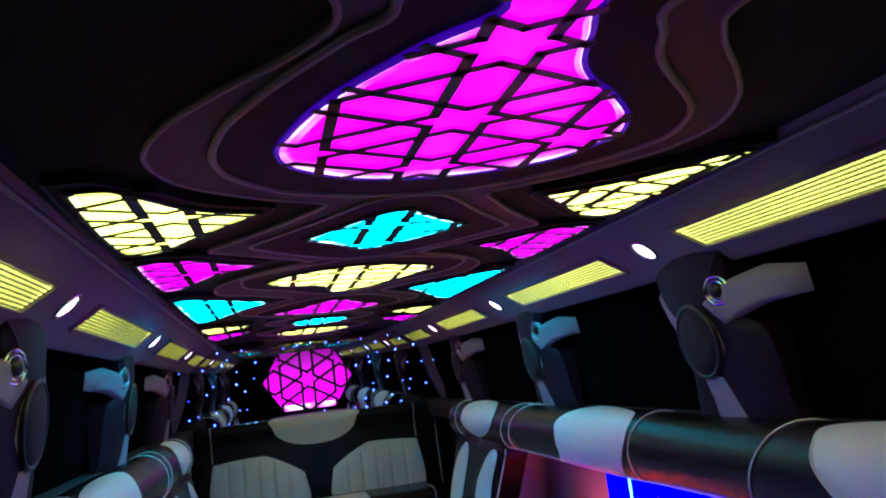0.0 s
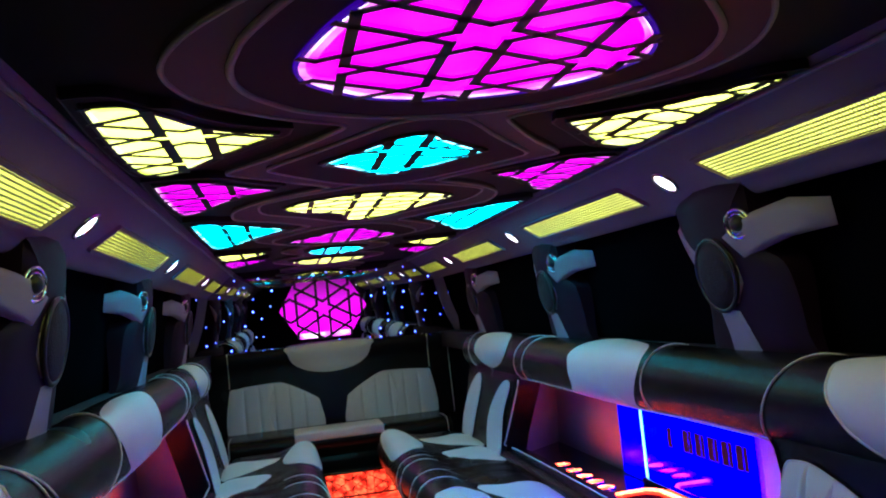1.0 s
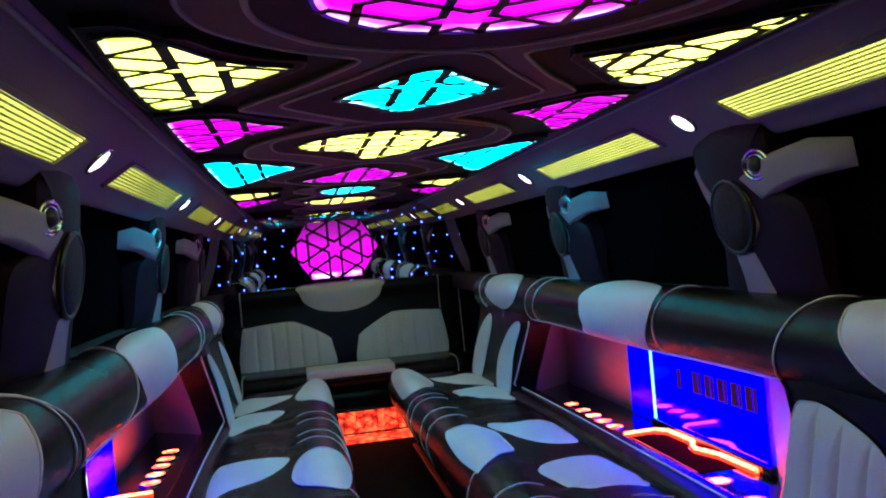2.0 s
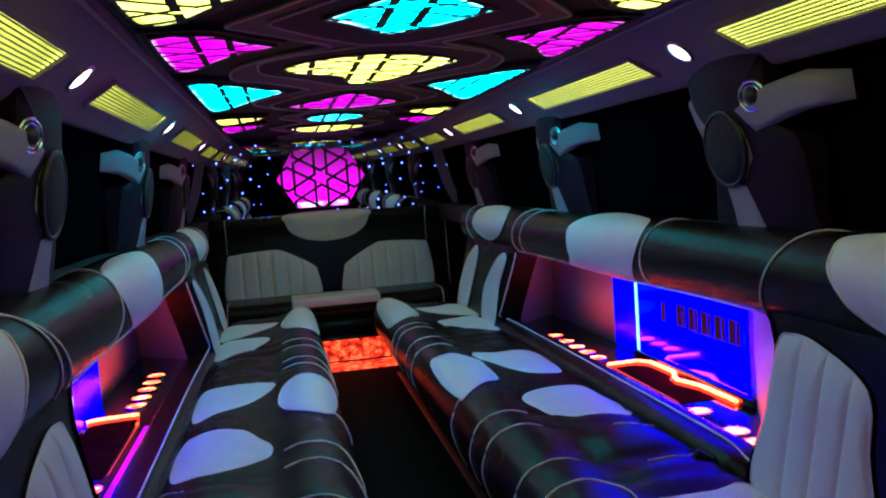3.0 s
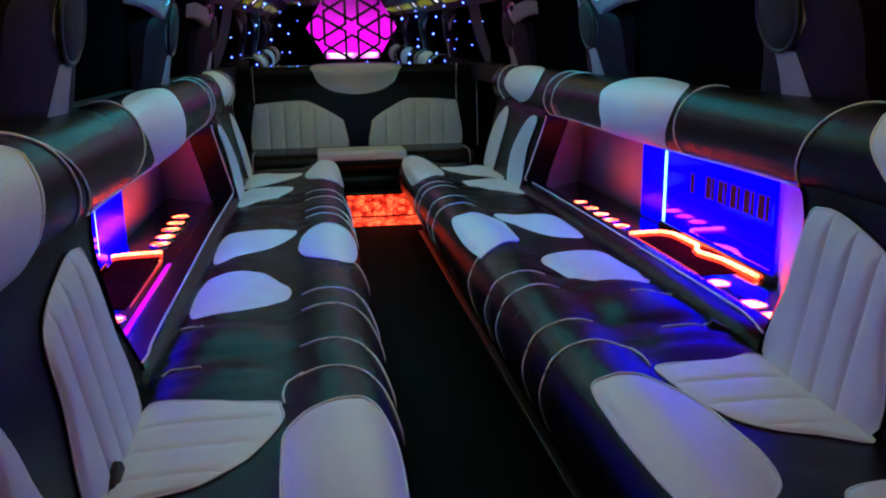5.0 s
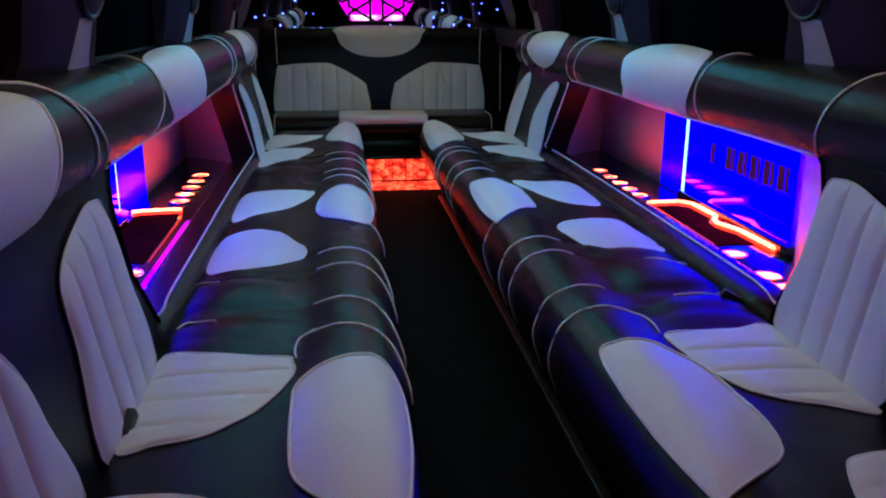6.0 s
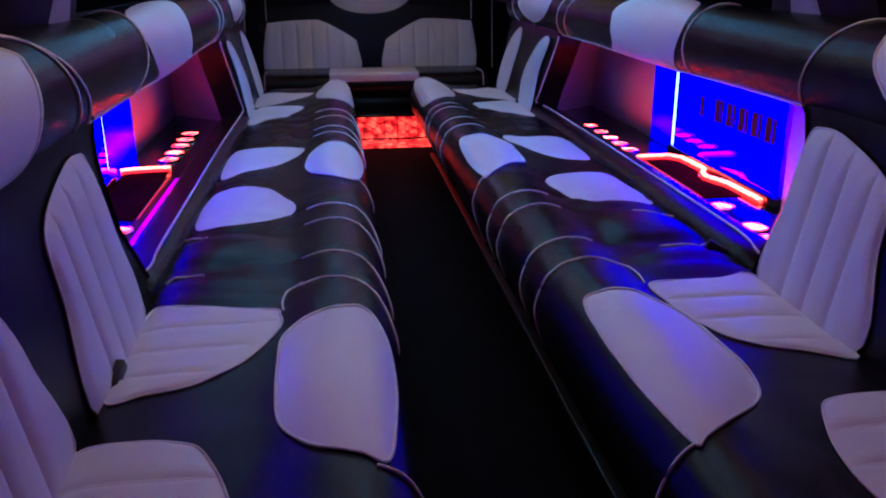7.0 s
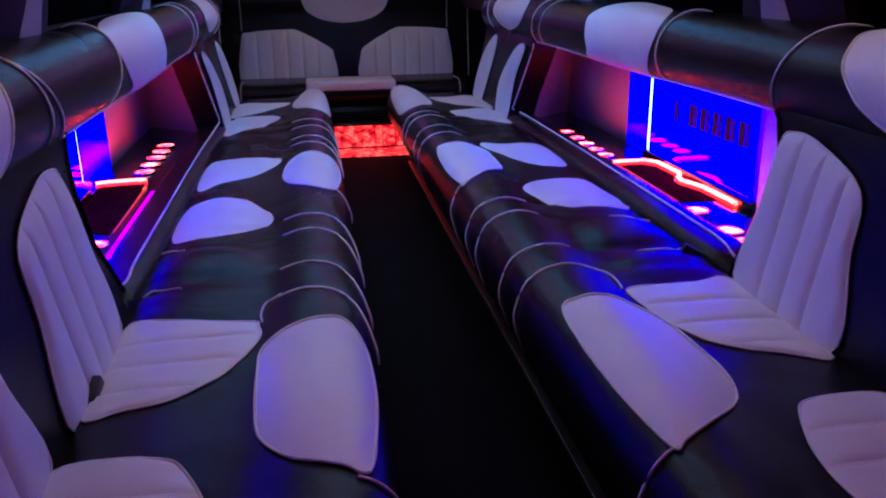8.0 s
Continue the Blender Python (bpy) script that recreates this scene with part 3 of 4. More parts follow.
for s in (-1, 1):
    for y, x in ((0.37, 0.80), (1.79, 0.80), (3.23, 0.825), (4.70, 0.84)):
        pillar(s, y, x)
        speaker(s, y + 0.01, x)
        tweeter(s, y - 0.115, x)


# ---- side benches
TOP = [(0.72, 0.385), (0.66, 0.405), (0.56, 0.416), (0.46, 0.416), (0.38, 0.420), (0.31, 0.441), (0.26, 0.448), (0.215, 0.441), (0.185, 0.420), (0.165, 0.380),
       (0.160, 0.34), (0.178, 0.27), (0.215, 0.20), (0.262, 0.12), (0.302, 0.05), (0.315, 0.0)]
PROF = [(p.x, p.y) for p in smooth_line([(*p, 0) for p in TOP], 3)]
BENCH_END = 4.74


def seat_z(x, y, s):
    x = min(max(abs(x), 0.160), 0.72)
    for a, b in zip(PROF, PROF[1:]):
        if b[0] <= x <= a[0]:
            t = (a[0] - x) / max(a[0] - b[0], 1e-6)
            return a[1] + (b[1] - a[1]) * t + dip(x, y, s)
    return 0.385


SEAMS = {1: (1.617, 1.767, 2.057, 2.203, 3.27, 3.43, 3.72, 3.85), -1: (1.577, 1.738, 2.005, 2.15, 3.175, 3.31, 3.58, 3.73)}
FOLDS = {1: (1.52, 1.735, 2.02, 2.13, 3.14, 3.34, 3.56), -1: (1.50, 1.70, 1.97, 2.06, 3.06, 3.26, 3.52)}      # valleys across the hollow of the seat
BOW = {1: ((0.16, -0.04), (0.20, -0.022), (0.25, 0.0), (0.30, 0.028), (0.345, 0.042), (0.40, 0.01)),
       -1: ((0.16, -0.16), (0.187, -0.085), (0.21, -0.03), (0.25, 0.0), (0.30, 0.022), (0.345, 0.030), (0.40, 0.02))}


def along(table, x):
    for a, b in zip(table, table[1:]):
        if x <= b[0]:
            return a[1] + (b[1] - a[1]) * max(0.0, x - a[0]) / (b[0] - a[0])
    return table[-1][1]


def seam_y(y, x, s):
    """A seam runs back over the roll's crest, drawn tight at the front."""
    return y + along(BOW[s], x)


def dip(x, y, s):
    """The hollows and creases of the stuffing."""
    d = 0.006 * noise.noise((x * 3, y * 2.2, 0.3 + s)) + 0.004 * noise.noise((x * 8, y * 6, 4.0 + s)) + 0.0016 * noise.noise((x * 22, y * 16, 7.0))
    for yy in SEAMS[s]:
        d -= 0.006 * math.exp(-((y - seam_y(yy, x, s)) / 0.020) ** 2)
    w = min(1.0, max(0.0, (x - 0.37) / 0.09)) * min(1.0, max(0.0, (0.66 - x) / 0.05))
    if w > 0:
        yy = y + 0.02 * math.sin(x * 21)
        for a, b in zip(FOLDS[s], FOLDS[s][1:]):
            if a < yy < b and b - a < 0.4:
                u = (yy - a) / (b - a)
                d += w * 0.09 * (b - a) * (4 * u * (1 - u)) ** 0.7 * (0.6 + 0.4 * u)
    return d


def side_bench(s):
    ob = thing("side_bench", "long black and white leather bench with sewn piping", "bench", "benches along the aisle")
    ob.location = (s * 0.45, 2.0, 0)
    base = Vector((s * 0.45, 2.0, 0))
    side = (0, 0, 1)

    def seat(x, y):
        return Vector((s * x, y, seat_z(x, y, s))) - base
    ys = span(-0.9, BENCH_END, 330)

    def body(i, y):
        x, z = PROF[i]
        k = max(0.0, (y - (BENCH_END - 0.12)) / 0.12)
        r = 1 - math.sqrt(max(0.0, 1 - k * k)) if k > 0 else 0.0
        return Vector((s * (x + (0.45 - x) * 0.25 * r), y, z * (1 - 0.35 * r) + (dip(x, y, s) if z > 0.3 else 0))) - base
    part("cushion", sheet(body, list(range(len(PROF))), ys), BLACK, ob, "black leather seat cushion")
    end = [body(i, BENCH_END) for i in range(len(PROF))]
    part("end_cap", from_lists(end + [Vector((s * 0.72, BENCH_END, 0)) - base], [tuple(range(len(end) + 1))]), BLACK, ob)
    part("leg", tube([Vector((s * 0.325, BENCH_END - 0.03, z)) - base for z in (0.0, 0.09, 0.18)], 0.011, 10), CHROME, ob, "chrome bench leg")
    for y in (1.86, 2.75):
        stud = disc(0.007, 0.0, 0.003, 12, 0.004)
        turn = Matrix.Translation(Vector((s * 0.262, y, 0.12)) - base) @ Vector((-s, 0, 0.45)).to_track_quat("Z", "Y").to_matrix().to_4x4()
        bmesh.ops.transform(stud, matrix=turn, verts=stud.verts[:])
        part("stud", stud, CHROME, ob, "chrome snap stud")
    # seams over the front roll
    for y in SEAMS[s]:
        line = []
        for i in range(13, 35):
            x, z = PROF[i]
            v = seam_y(y, x, s)
            line.append(Vector((s * x, v, z + (dip(x, v, s) if z > 0.3 else 0))) - base + Vector((-s * 0.003 if z < 0.43 else 0, 0, 0.002)))
        part("seam", tube(line, 0.0026, 6), THREAD, ob)
    shift = 0.0 if s > 0 else -0.04      # the seams that run on across the hollow, and the one down to the seat panel
    tail = 0.49 if s > 0 else 0.56
    for run in ([(0.345, 1.655), (0.370, 1.635), (0.381, 1.59), (0.383, 1.551), (0.379, 1.515)], [(tail, 1.715), (0.57, 1.724), (0.622, 1.741), (0.642, 1.72)], [(tail + 0.03, 1.99), (0.61, 2.013), (0.652, 2.012)]):
        line = [Vector((s * p.x, p.y + shift, seat_z(p.x, p.y + shift, s) + 0.0015)) - base for p in smooth_line([(*p, 0) for p in run], 4)]
        part("seam", tube(line, 0.0024, 6), THREAD, ob)
    for y, bow in ((0.868, 0.2), (2.44, 0.4 if s > 0 else 0.9)):      # the seams at the near ends of the aisle pads
        line = [Vector((s * x, y - bow * (0.212 - x) if x > 0.16 and z > 0.34 else y - bow * 0.05 - 0.1 * (0.34 - z), z + (dip(x, y, s) if z > 0.3 else 0))) - base + Vector((-s * 0.003, 0, 0.002))
                for x, z in PROF[20:36]]
        part("seam", tube(line, 0.0026, 6), THREAD, ob)
    # white pads along the aisle edge
    A = "white leather aisle pad"
    if s > 0:
        first = [(0.208, 1.388), (0.245, 1.411), (0.284, 1.424), (0.333, 1.424), (0.390, 1.366), (0.409, 1.248), (0.411, 1.122), (0.394, 1.042), (0.364, 0.991), (0.289, 0.914), (0.228, 0.874), (0.211, 0.866), (0.202, 0.945), (0.196, 1.127), (0.197, 1.258)]
        second = [(0.197, 2.964), (0.243, 2.999), (0.319, 3.051), (0.376, 3.008), (0.386, 2.85), (0.380, 2.673), (0.315, 2.568), (0.207, 2.422), (0.194, 2.457), (0.187, 2.713)]
    else:
        first = [(0.374, 1.334), (0.344, 1.387), (0.302, 1.405), (0.259, 1.407), (0.227, 1.400), (0.202, 1.357), (0.184, 1.273), (0.181, 1.153), (0.189, 1.024), (0.208, 0.888), (0.245, 0.898), (0.306, 0.933), (0.347, 0.993), (0.367, 1.049), (0.375, 1.16), (0.377, 1.27)]
        second = [(0.367, 2.719), (0.352, 2.866), (0.311, 2.951), (0.259, 2.955), (0.202, 2.885), (0.178, 2.806), (0.181, 2.605), (0.206, 2.414), (0.265, 2.431), (0.333, 2.532), (0.361, 2.619)]
    plain_pad("aisle_pad", seat, first, side, ob, A, 0.009)
    plain_pad("aisle_pad", seat, second, side, ob, A, 0.009)
    plain_pad("aisle_pad", seat, [(0.19, 4.65), (0.27, 4.69), (0.35, 4.33), (0.34, 4.11), (0.28, 4.01), (0.185, 3.96), (0.172, 4.23)], side, ob, A, 0.009)
    plain_pad("aisle_pad", seat, [(0.205, 0.16), (0.28, 0.22), (0.37, 0.1), (0.37, -0.2), (0.205, -0.3), (0.178, -0.1)], side, ob, A, 0.009)
    # white pads at the back of the seat
    B = "white channelled seat panel"
    if s > 0:
        second = [(0.383, 1.500), (0.443, 1.524), (0.539, 1.520), (0.645, 1.535), (0.648, 1.40), (0.645, 1.158), (0.551, 1.180), (0.470, 1.214), (0.420, 1.29), (0.391, 1.40)]
    else:
        second = [(0.645, 1.512), (0.594, 1.522), (0.410, 1.492), (0.384, 1.450), (0.381, 1.391), (0.417, 1.297), (0.460, 1.229), (0.513, 1.178), (0.580, 1.160), (0.645, 1.158), (0.648, 1.35)]
    channelled("seat_panel", seat, second, side, 1, (1.22, 1.32, 1.42), ob, B, 0.006)
    channelled("seat_panel", seat, [(0.645, 1.012), (0.56, 1.013), (0.496, 1.002), (0.462, 0.97), (0.418, 0.86), (0.405, 0.74), (0.45, 0.66), (0.64, 0.62), (0.648, 0.75), (0.648, 0.92)], side, 1, (0.72, 0.82, 0.91), ob, B, 0.007)
    if s > 0:
        inlays = [[(0.391, 3.125), (0.498, 3.137), (0.624, 3.125), (0.645, 2.95), (0.624, 2.71), (0.513, 2.72), (0.437, 2.896)],
                  [(0.376, 2.339), (0.395, 2.42), (0.432, 2.47), (0.508, 2.501), (0.604, 2.496), (0.635, 2.365), (0.638, 2.142), (0.492, 2.138), (0.425, 2.187)]]
    else:
        inlays = [[(0.643, 2.951), (0.602, 3.052), (0.499, 3.052), (0.394, 3.01), (0.383, 2.927), (0.448, 2.772), (0.57, 2.658), (0.638, 2.618)],
                  [(0.642, 2.376), (0.604, 2.455), (0.539, 2.474), (0.47, 2.443), (0.416, 2.325), (0.386, 2.245), (0.389, 2.174), (0.454, 2.116), (0.539, 2.08), (0.636, 2.065)]]
    for o in inlays + [[(0.64, 4.45), (0.50, 4.45), (0.37, 4.43), (0.46, 4.19), (0.64, 4.03)], [(0.64, 3.98), (0.52, 4.0), (0.41, 3.96), (0.48, 3.75), (0.64, 3.61)]]:
        plain_pad("seat_panel", seat, o, side, ob, "white leather seat inlay", 0.007, False)

    # backrest on either side of the bar
    def back(y, z):
        return Vector((s * (0.664 + 0.19 * (z - 0.40)), y, z)) - base
    out = (-s, 0, 0)
    reach = [(1.60, 0.36), (1.585, 0.46), (1.55, 0.56), (1.545, 0.65), (1.55, 0.71), (1.58, 0.76), (1.62, 0.79), (1.66, 0.815)] if s > 0 else [(1.70, 0.36), (1.65, 0.46), (1.585, 0.57), (1.585, 0.66), (1.595, 0.71), (1.62, 0.75), (1.66, 0.785), (1.70, 0.81)]
    near = reach + [(1.5, 0.84), (-0.9, 0.84), (-0.9, 0.36)]
    far = [(3.72, 0.36), (3.69, 0.50), (3.57, 0.74), (3.57, 0.84), (4.62, 0.84), (4.64, 0.6), (4.68, 0.36)]
    for outline in (near, far):
        part("backrest", pad(back, dense(outline, 0.06), out, 0.012, 8), BLACK, ob, "black leather backrest")
        loop = dense(outline, 0.05)
        n = len(loop)
        v = [back(*p) for p in loop] + [back(*p) + Vector((s * 0.10, 0, 0)) for p in loop]
        part("backrest_side", from_lists(v, [(i, (i + 1) % n, n + (i + 1) % n, n + i) for i in range(n)]), BLACK, ob)
    def lifted(y, z):
        return back(y, z) + Vector((-s * 0.016, 0, 0))
    lean = 0.022 * s
    P = "white channelled backrest panel"
    channelled("back_panel", lifted, [(y + lean, z) for y, z in ((1.50, 0.40), (1.50, 0.58), (1.492, 0.725), (1.45, 0.752), (1.36, 0.745), (1.21, 0.69), (1.182, 0.58), (1.155, 0.40))],
               out, 0, (1.25 + lean, 1.33 + lean, 1.41 + lean), ob, P, 0.012)
    channelled("back_panel", lifted, [(1.0, 0.40), (0.985, 0.56), (0.955, 0.65), (0.86, 0.745), (0.77, 0.752), (0.68, 0.70), (0.65, 0.56), (0.65, 0.40)], out, 0, (0.74, 0.82, 0.90), ob, P, 0.012)
    plain_pad("back_panel", lifted, [(3.67, 0.735), (3.74, 0.60), (3.75, 0.40), (3.96, 0.39), (4.02, 0.54), (3.91, 0.67), (3.77, 0.745)], out, ob, "white leather backrest panel", 0.012)
    plain_pad("back_panel", lifted, [(4.28, 0.755), (4.45, 0.68), (4.56, 0.54), (4.56, 0.40), (4.36, 0.40), (4.28, 0.56), (4.23, 0.70)], out, ob, "white leather backrest panel", 0.012)

    # the padded roll above
    def roll(a, y):
        b = 1 + 0.06 * math.cos((y - 2.5) * 4.3) * 0.5
        c, d = math.cos(a), math.sin(a)
        return Vector((s * (0.80 - 0.10 * b * c), y, 0.858 + 0.104 * b * d)) - base
    angles = span(-1.15, 2.6, 22)
    part("bolster", sheet(roll, angles, span(-0.9, 4.62, 120)), BLACK, ob, "black leather shoulder roll")
    part("bolster_end", from_lists([roll(a, 4.62) for a in angles], [tuple(range(len(angles)))]), BLACK, ob)
    seams = [(1.552, -0.055), (2.17, -0.02), (3.40, -0.06), (3.52, -0.05), (4.44, 0.05)] if s > 0 else [(1.495, -0.11), (1.445, -0.06), (2.04, 0.04), (3.43, 0.0), (3.54, 0.03), (4.44, 0.05)]
    for y, slope in seams:
        part("seam", tube([roll(a, y + slope * a) + (roll(a, y) + base - Vector((s * 0.8, y, 0.862))).normalized() * 0.002 for a in span(-0.95, 2.0, 16)], 0.0026, 6), THREAD, ob)
    R = "white leather inlay of the shoulder roll"
    if s > 0:
        middle = [(-0.98, 2.84), (-0.45, 2.80), (0.15, 2.80), (0.65, 2.81), (1.25, 2.69), (1.6, 2.49), (1.4, 2.30), (1.15, 2.22), (0.52, 2.195), (0.0, 2.21), (-0.78, 2.28), (-0.98, 2.31)]
        nearest = [(-0.7, 1.15), (-0.25, 1.255), (0.0, 1.29), (0.35, 1.33), (0.75, 1.35), (1.25, 1.35), (1.6, 1.2), (1.5, 0.85), (0.9, 0.74), (0.1, 0.72), (-0.8, 0.78), (-0.95, 1.0)]
        far_in = [(-0.55, 3.98), (-0.1, 3.72), (0.6, 3.66), (1.3, 3.77), (1.5, 3.97), (1.2, 4.24), (0.4, 4.29), (-0.1, 4.22)]
    else:
        middle = [(-0.98, 2.77), (-0.55, 2.72), (0.02, 2.68), (0.52, 2.70), (1.17, 2.75), (1.40, 2.62), (1.45, 2.40), (1.25, 2.17), (1.0, 2.09), (0.48, 2.06), (-0.12, 2.11), (-0.62, 2.23), (-0.98, 2.33)]
        nearest = [(-0.98, 1.18), (-0.55, 1.21), (-0.1, 1.23), (0.27, 1.25), (0.65, 1.27), (0.95, 1.275), (1.5, 1.15), (1.4, 0.85), (0.9, 0.74), (0.1, 0.72), (-0.8, 0.78), (-0.98, 0.98)]
        far_in = [(-0.35, 3.98), (0.0, 3.84), (0.5, 3.84), (1.1, 3.93), (1.6, 4.02), (1.3, 4.28), (0.4, 4.34), (-0.1, 4.26)]
    plain_pad("roll_inlay", roll, middle, out, ob, R, 0.012, False)
    plain_pad("roll_inlay", roll, nearest, out, ob, R, 0.012)
    plain_pad("roll_inlay", roll, far_in, out, ob, R, 0.012)
    # edging of the opening
    crest = 0.716 if s > 0 else 0.684
    edge = [(0.72, 1.585, 0.415), (0.698, 1.63, 0.432), (crest - 0.006, 1.72, 0.4405), (crest, 1.85, 0.4415), (crest, 2.3, 0.4415), (crest, 3.0, 0.4415), (crest - 0.01, 3.66, 0.4415),
            (0.668, 3.712, 0.46), (0.676, 3.695, 0.50), (0.718, 3.585, 0.72), (0.724, 3.57, 0.765)]
    part("edging", tube(smooth_line([Vector((s * x, y, z)) - base for x, y, z in edge], 5), 0.0035, 6), THREAD, ob)
    part("edging", tube([roll(-0.95, y) + Vector((-s * 0.0028, 0, -0.002)) for y in span(1.60, 3.57, 30)], 0.003, 6), THREAD, ob)
    # padded sill
    lip = 0.772 if s > 0 else 0.764
    rail = smooth_line([(0.642, 0.37, 0), (0.643, 0.398, 0), (0.654, 0.424, 0), (0.678, 0.437, 0), (crest, 0.438, 0), (lip - 0.022, 0.437, 0), (lip - 0.005, 0.429, 0), (lip, 0.400, 0), (lip, 0.35, 0)], 3)

    def sill(i, y):
        k = max(0.0, 1 - (y - 1.60) / 0.07)
        p, q = rail[i], 0.003 * noise.noise((i * 0.2, y * 5, 2.0))
        return Vector((s * (p.x + (0.70 - p.x) * 0.45 * k * k), y, 0.37 + (p.y - 0.37) * (1 - 0.5 * k * k) + q)) - base
    part("sill", sheet(sill, list(range(len(rail))), span(1.6, 3.83, 60)), BLACK, ob, "black padded sill")
    return ob


for s in (-1, 1):
    side_bench(s)


# ---- bars set into the side walls
def bar_console(s):
    ob = thing("bar_console", "lit bar niche with black counter and blue glass", "bar", "bars behind the benches")
    base = Vector((s * 0.86, 2.7, 0.39))
    ob.location = base

    def b(lo, hi, bevel=0.0):
        lo, hi = list(lo), list(hi)
        x0, x1 = sorted((s * lo[0], s * hi[0]))
        return box(Vector((x0, *lo[1:])) - base, Vector((x1, *hi[1:])) - base, bevel)

    rod_y, soft_y = (2.835, 3.09) if s > 0 else (2.60, 3.03)

    def quad(pts):
        return from_lists([Vector((s * p[0], p[1], p[2])) - base for p in pts], [tuple(range(len(pts)))])
    part("counter", b((0.725, 1.60, 0.33), (1.03, 3.95, 0.402), 0.004), GLOSS, ob, "black lacquered counter")
    part("back_wall", b((1.0, 1.60, 0.402), (1.028, 3.95, 0.84)), NICHE, ob, "grey laminate back wall")
    part("top", b((0.74, 1.60, 0.80), (1.028, 3.9, 0.84)), NICHE, ob, smooth=False)
    part("end_wall", quad([(0.77, 3.74, 0.402), (1.0, 3.93, 0.402), (1.0, 3.84, 0.82), (0.77, 3.54, 0.82)]), NICHE, ob, "slanting grey end wall")
    part("end_pad", quad([(0.72, 3.83, 0.40), (0.772, 3.74, 0.40), (0.772, 3.54, 0.82), (0.735, 3.56, 0.82)]), BLACK, ob)
    part("near_wall", quad([(0.755, 1.615, 0.402), (1.0, 2.085, 0.402), (1.0, 2.085, 0.82), (0.775, 1.615, 0.82)]), NICHE, ob, "grey near end wall")
    # lit glass with its bright end
    glass = part("lit_glass", b((0.978, 2.09, 0.43), (0.986, rod_y - 0.004, 0.80)), L_BLUE, ob, "deep blue edge-lit glass", smooth=False)
    part("glass_edge", b((0.974 if s > 0 else 0.977, rod_y - 0.004, 0.43 if s > 0 else 0.46), (0.986, rod_y + (0.008 if s > 0 else -0.001), 0.80)), L_ROD, ob, "bright cyan glass edge", smooth=False)
    part("side_glass", b((0.990, rod_y + 0.02, 0.405), (0.996, soft_y, 0.80)), L_BLUE_SOFT, ob, "dim blue lit glass", smooth=False)
    part("glass_base", b((0.964, 2.06, 0.402), (0.995, rod_y + 0.02, 0.43), 0.003), GLOSS, ob)
    if s > 0:
        part("emblem_bar", b((0.9745, 2.598, 0.573), (0.9775, 2.628, 0.641)), LETTER, ob, "dark bar of an emblem", smooth=False)
        for k in range(5):       # each letter: a thick and a thin upright bar
            y = 2.514 - 0.0835 * k
            part("letter_bar", b((0.9745, y - 0.036, 0.574), (0.9775, y, 0.648)), LETTER, ob, "dark bar of lettering", smooth=False)
            part("letter_bar", b((0.9745, y - 0.062, 0.574), (0.9775, y - 0.043, 0.648)), LETTER, ob, "dark bar of lettering", smooth=False)
    # cup holders
    cups = (3.37, 3.23, 3.105, 2.99, 2.88, 2.10, 1.90, 1.80) if s > 0 else (3.44, 3.315, 3.195, 3.07, 2.955, 2.10, 1.90, 1.80)
    for y in cups:
        x = 0.825 if s > 0 else 0.862 if y > 2.5 else 0.84
        ring = part("cup_holder", tube([Vector((s * x + cx, y + cy, 0.405)) - base for cx, cy, _ in circle(0.036)], 0.004, 6, True), CHROME, ob, "lit cup holder")
        d = disc(0.033, 0.0, 0.003, 18)
        for v in d.verts:
            v.co += Vector((s * x, y, 0.403)) - base
        part("cup_light", d, L_CUP, ring)
    # zigzag strip and the dark ice trough before it
    if s > 0:
        zig = [(0.800, 2.717), (0.915, 2.722), (0.950, 2.68), (0.955, 2.505), (0.930, 2.46), (0.918, 2.41), (0.948, 2.31), (0.953, 2.115)]
    else:
        zig = [(0.825, 2.785), (0.90, 2.78), (0.95, 2.772), (0.982, 2.758)]
    # the wider red tube is built as the halo around the hot core
    strip = part("strip_light", tube([Vector((s * x, y, 0.409)) - base for x, y in zig], 0.010, 8), L_STRIP_HALO, ob, "red light strip")
    part("hot_core", tube([Vector((s * x, y, 0.4145)) - base for x, y in zig], 0.0082, 6), L_RED, strip)
    if s > 0:
        trough = [(0.81, 2.703), (0.905, 2.706), (0.936, 2.665), (0.940, 2.515), (0.915, 2.46), (0.903, 2.41), (0.934, 2.30), (0.938, 2.20), (0.82, 2.20)]
    else:
        trough = [(0.83, 2.770), (0.90, 2.764), (0.95, 2.755), (0.972, 2.742), (0.972, 2.25), (0.825, 2.20)]
    bm = slab([(s * x - base.x, y - base.y) for x, y in trough], 0.013, 0.016)
    part("trough_lid", bm, TROUGH, ob, "dark ice trough, reddened as by the strip", smooth=False)
    part("trough_edge", tube([Vector((s * 0.812, y, 0.408)) - base for y in (2.20, 2.4, 2.70)], 0.0016, 6), L_EDGE, ob)
    # a glowing bar stands for the under-lip light reflected along the sill
    if s < 0:
        part("front_reflection", b((0.766, 1.70, 0.400), (0.790, 2.66, 0.407)), L_PURPLE, ob, "violet reflection along the counter edge", smooth=False)
    # red strip tucked under the roll and down the near end
    hem = [(0.772, 3.50, 0.789), (0.772, 2.6, 0.789), (0.765, 1.80, 0.795)]
    if s > 0:
        hem += [(0.752, 1.66, 0.803), (0.744, 1.605, 0.775), (0.737, 1.570, 0.72), (0.724, 1.563, 0.65), (0.706, 1.570, 0.56), (0.692, 1.597, 0.47)]
    hem = smooth_line(hem, 4)
    part("hem_light", tube([Vector((s * x, y, z)) - base for x, y, z in hem], 0.0022, 6), L_HEM, ob, "red light strip under the roll")


for s in (-1, 1):
    bar_console(s)


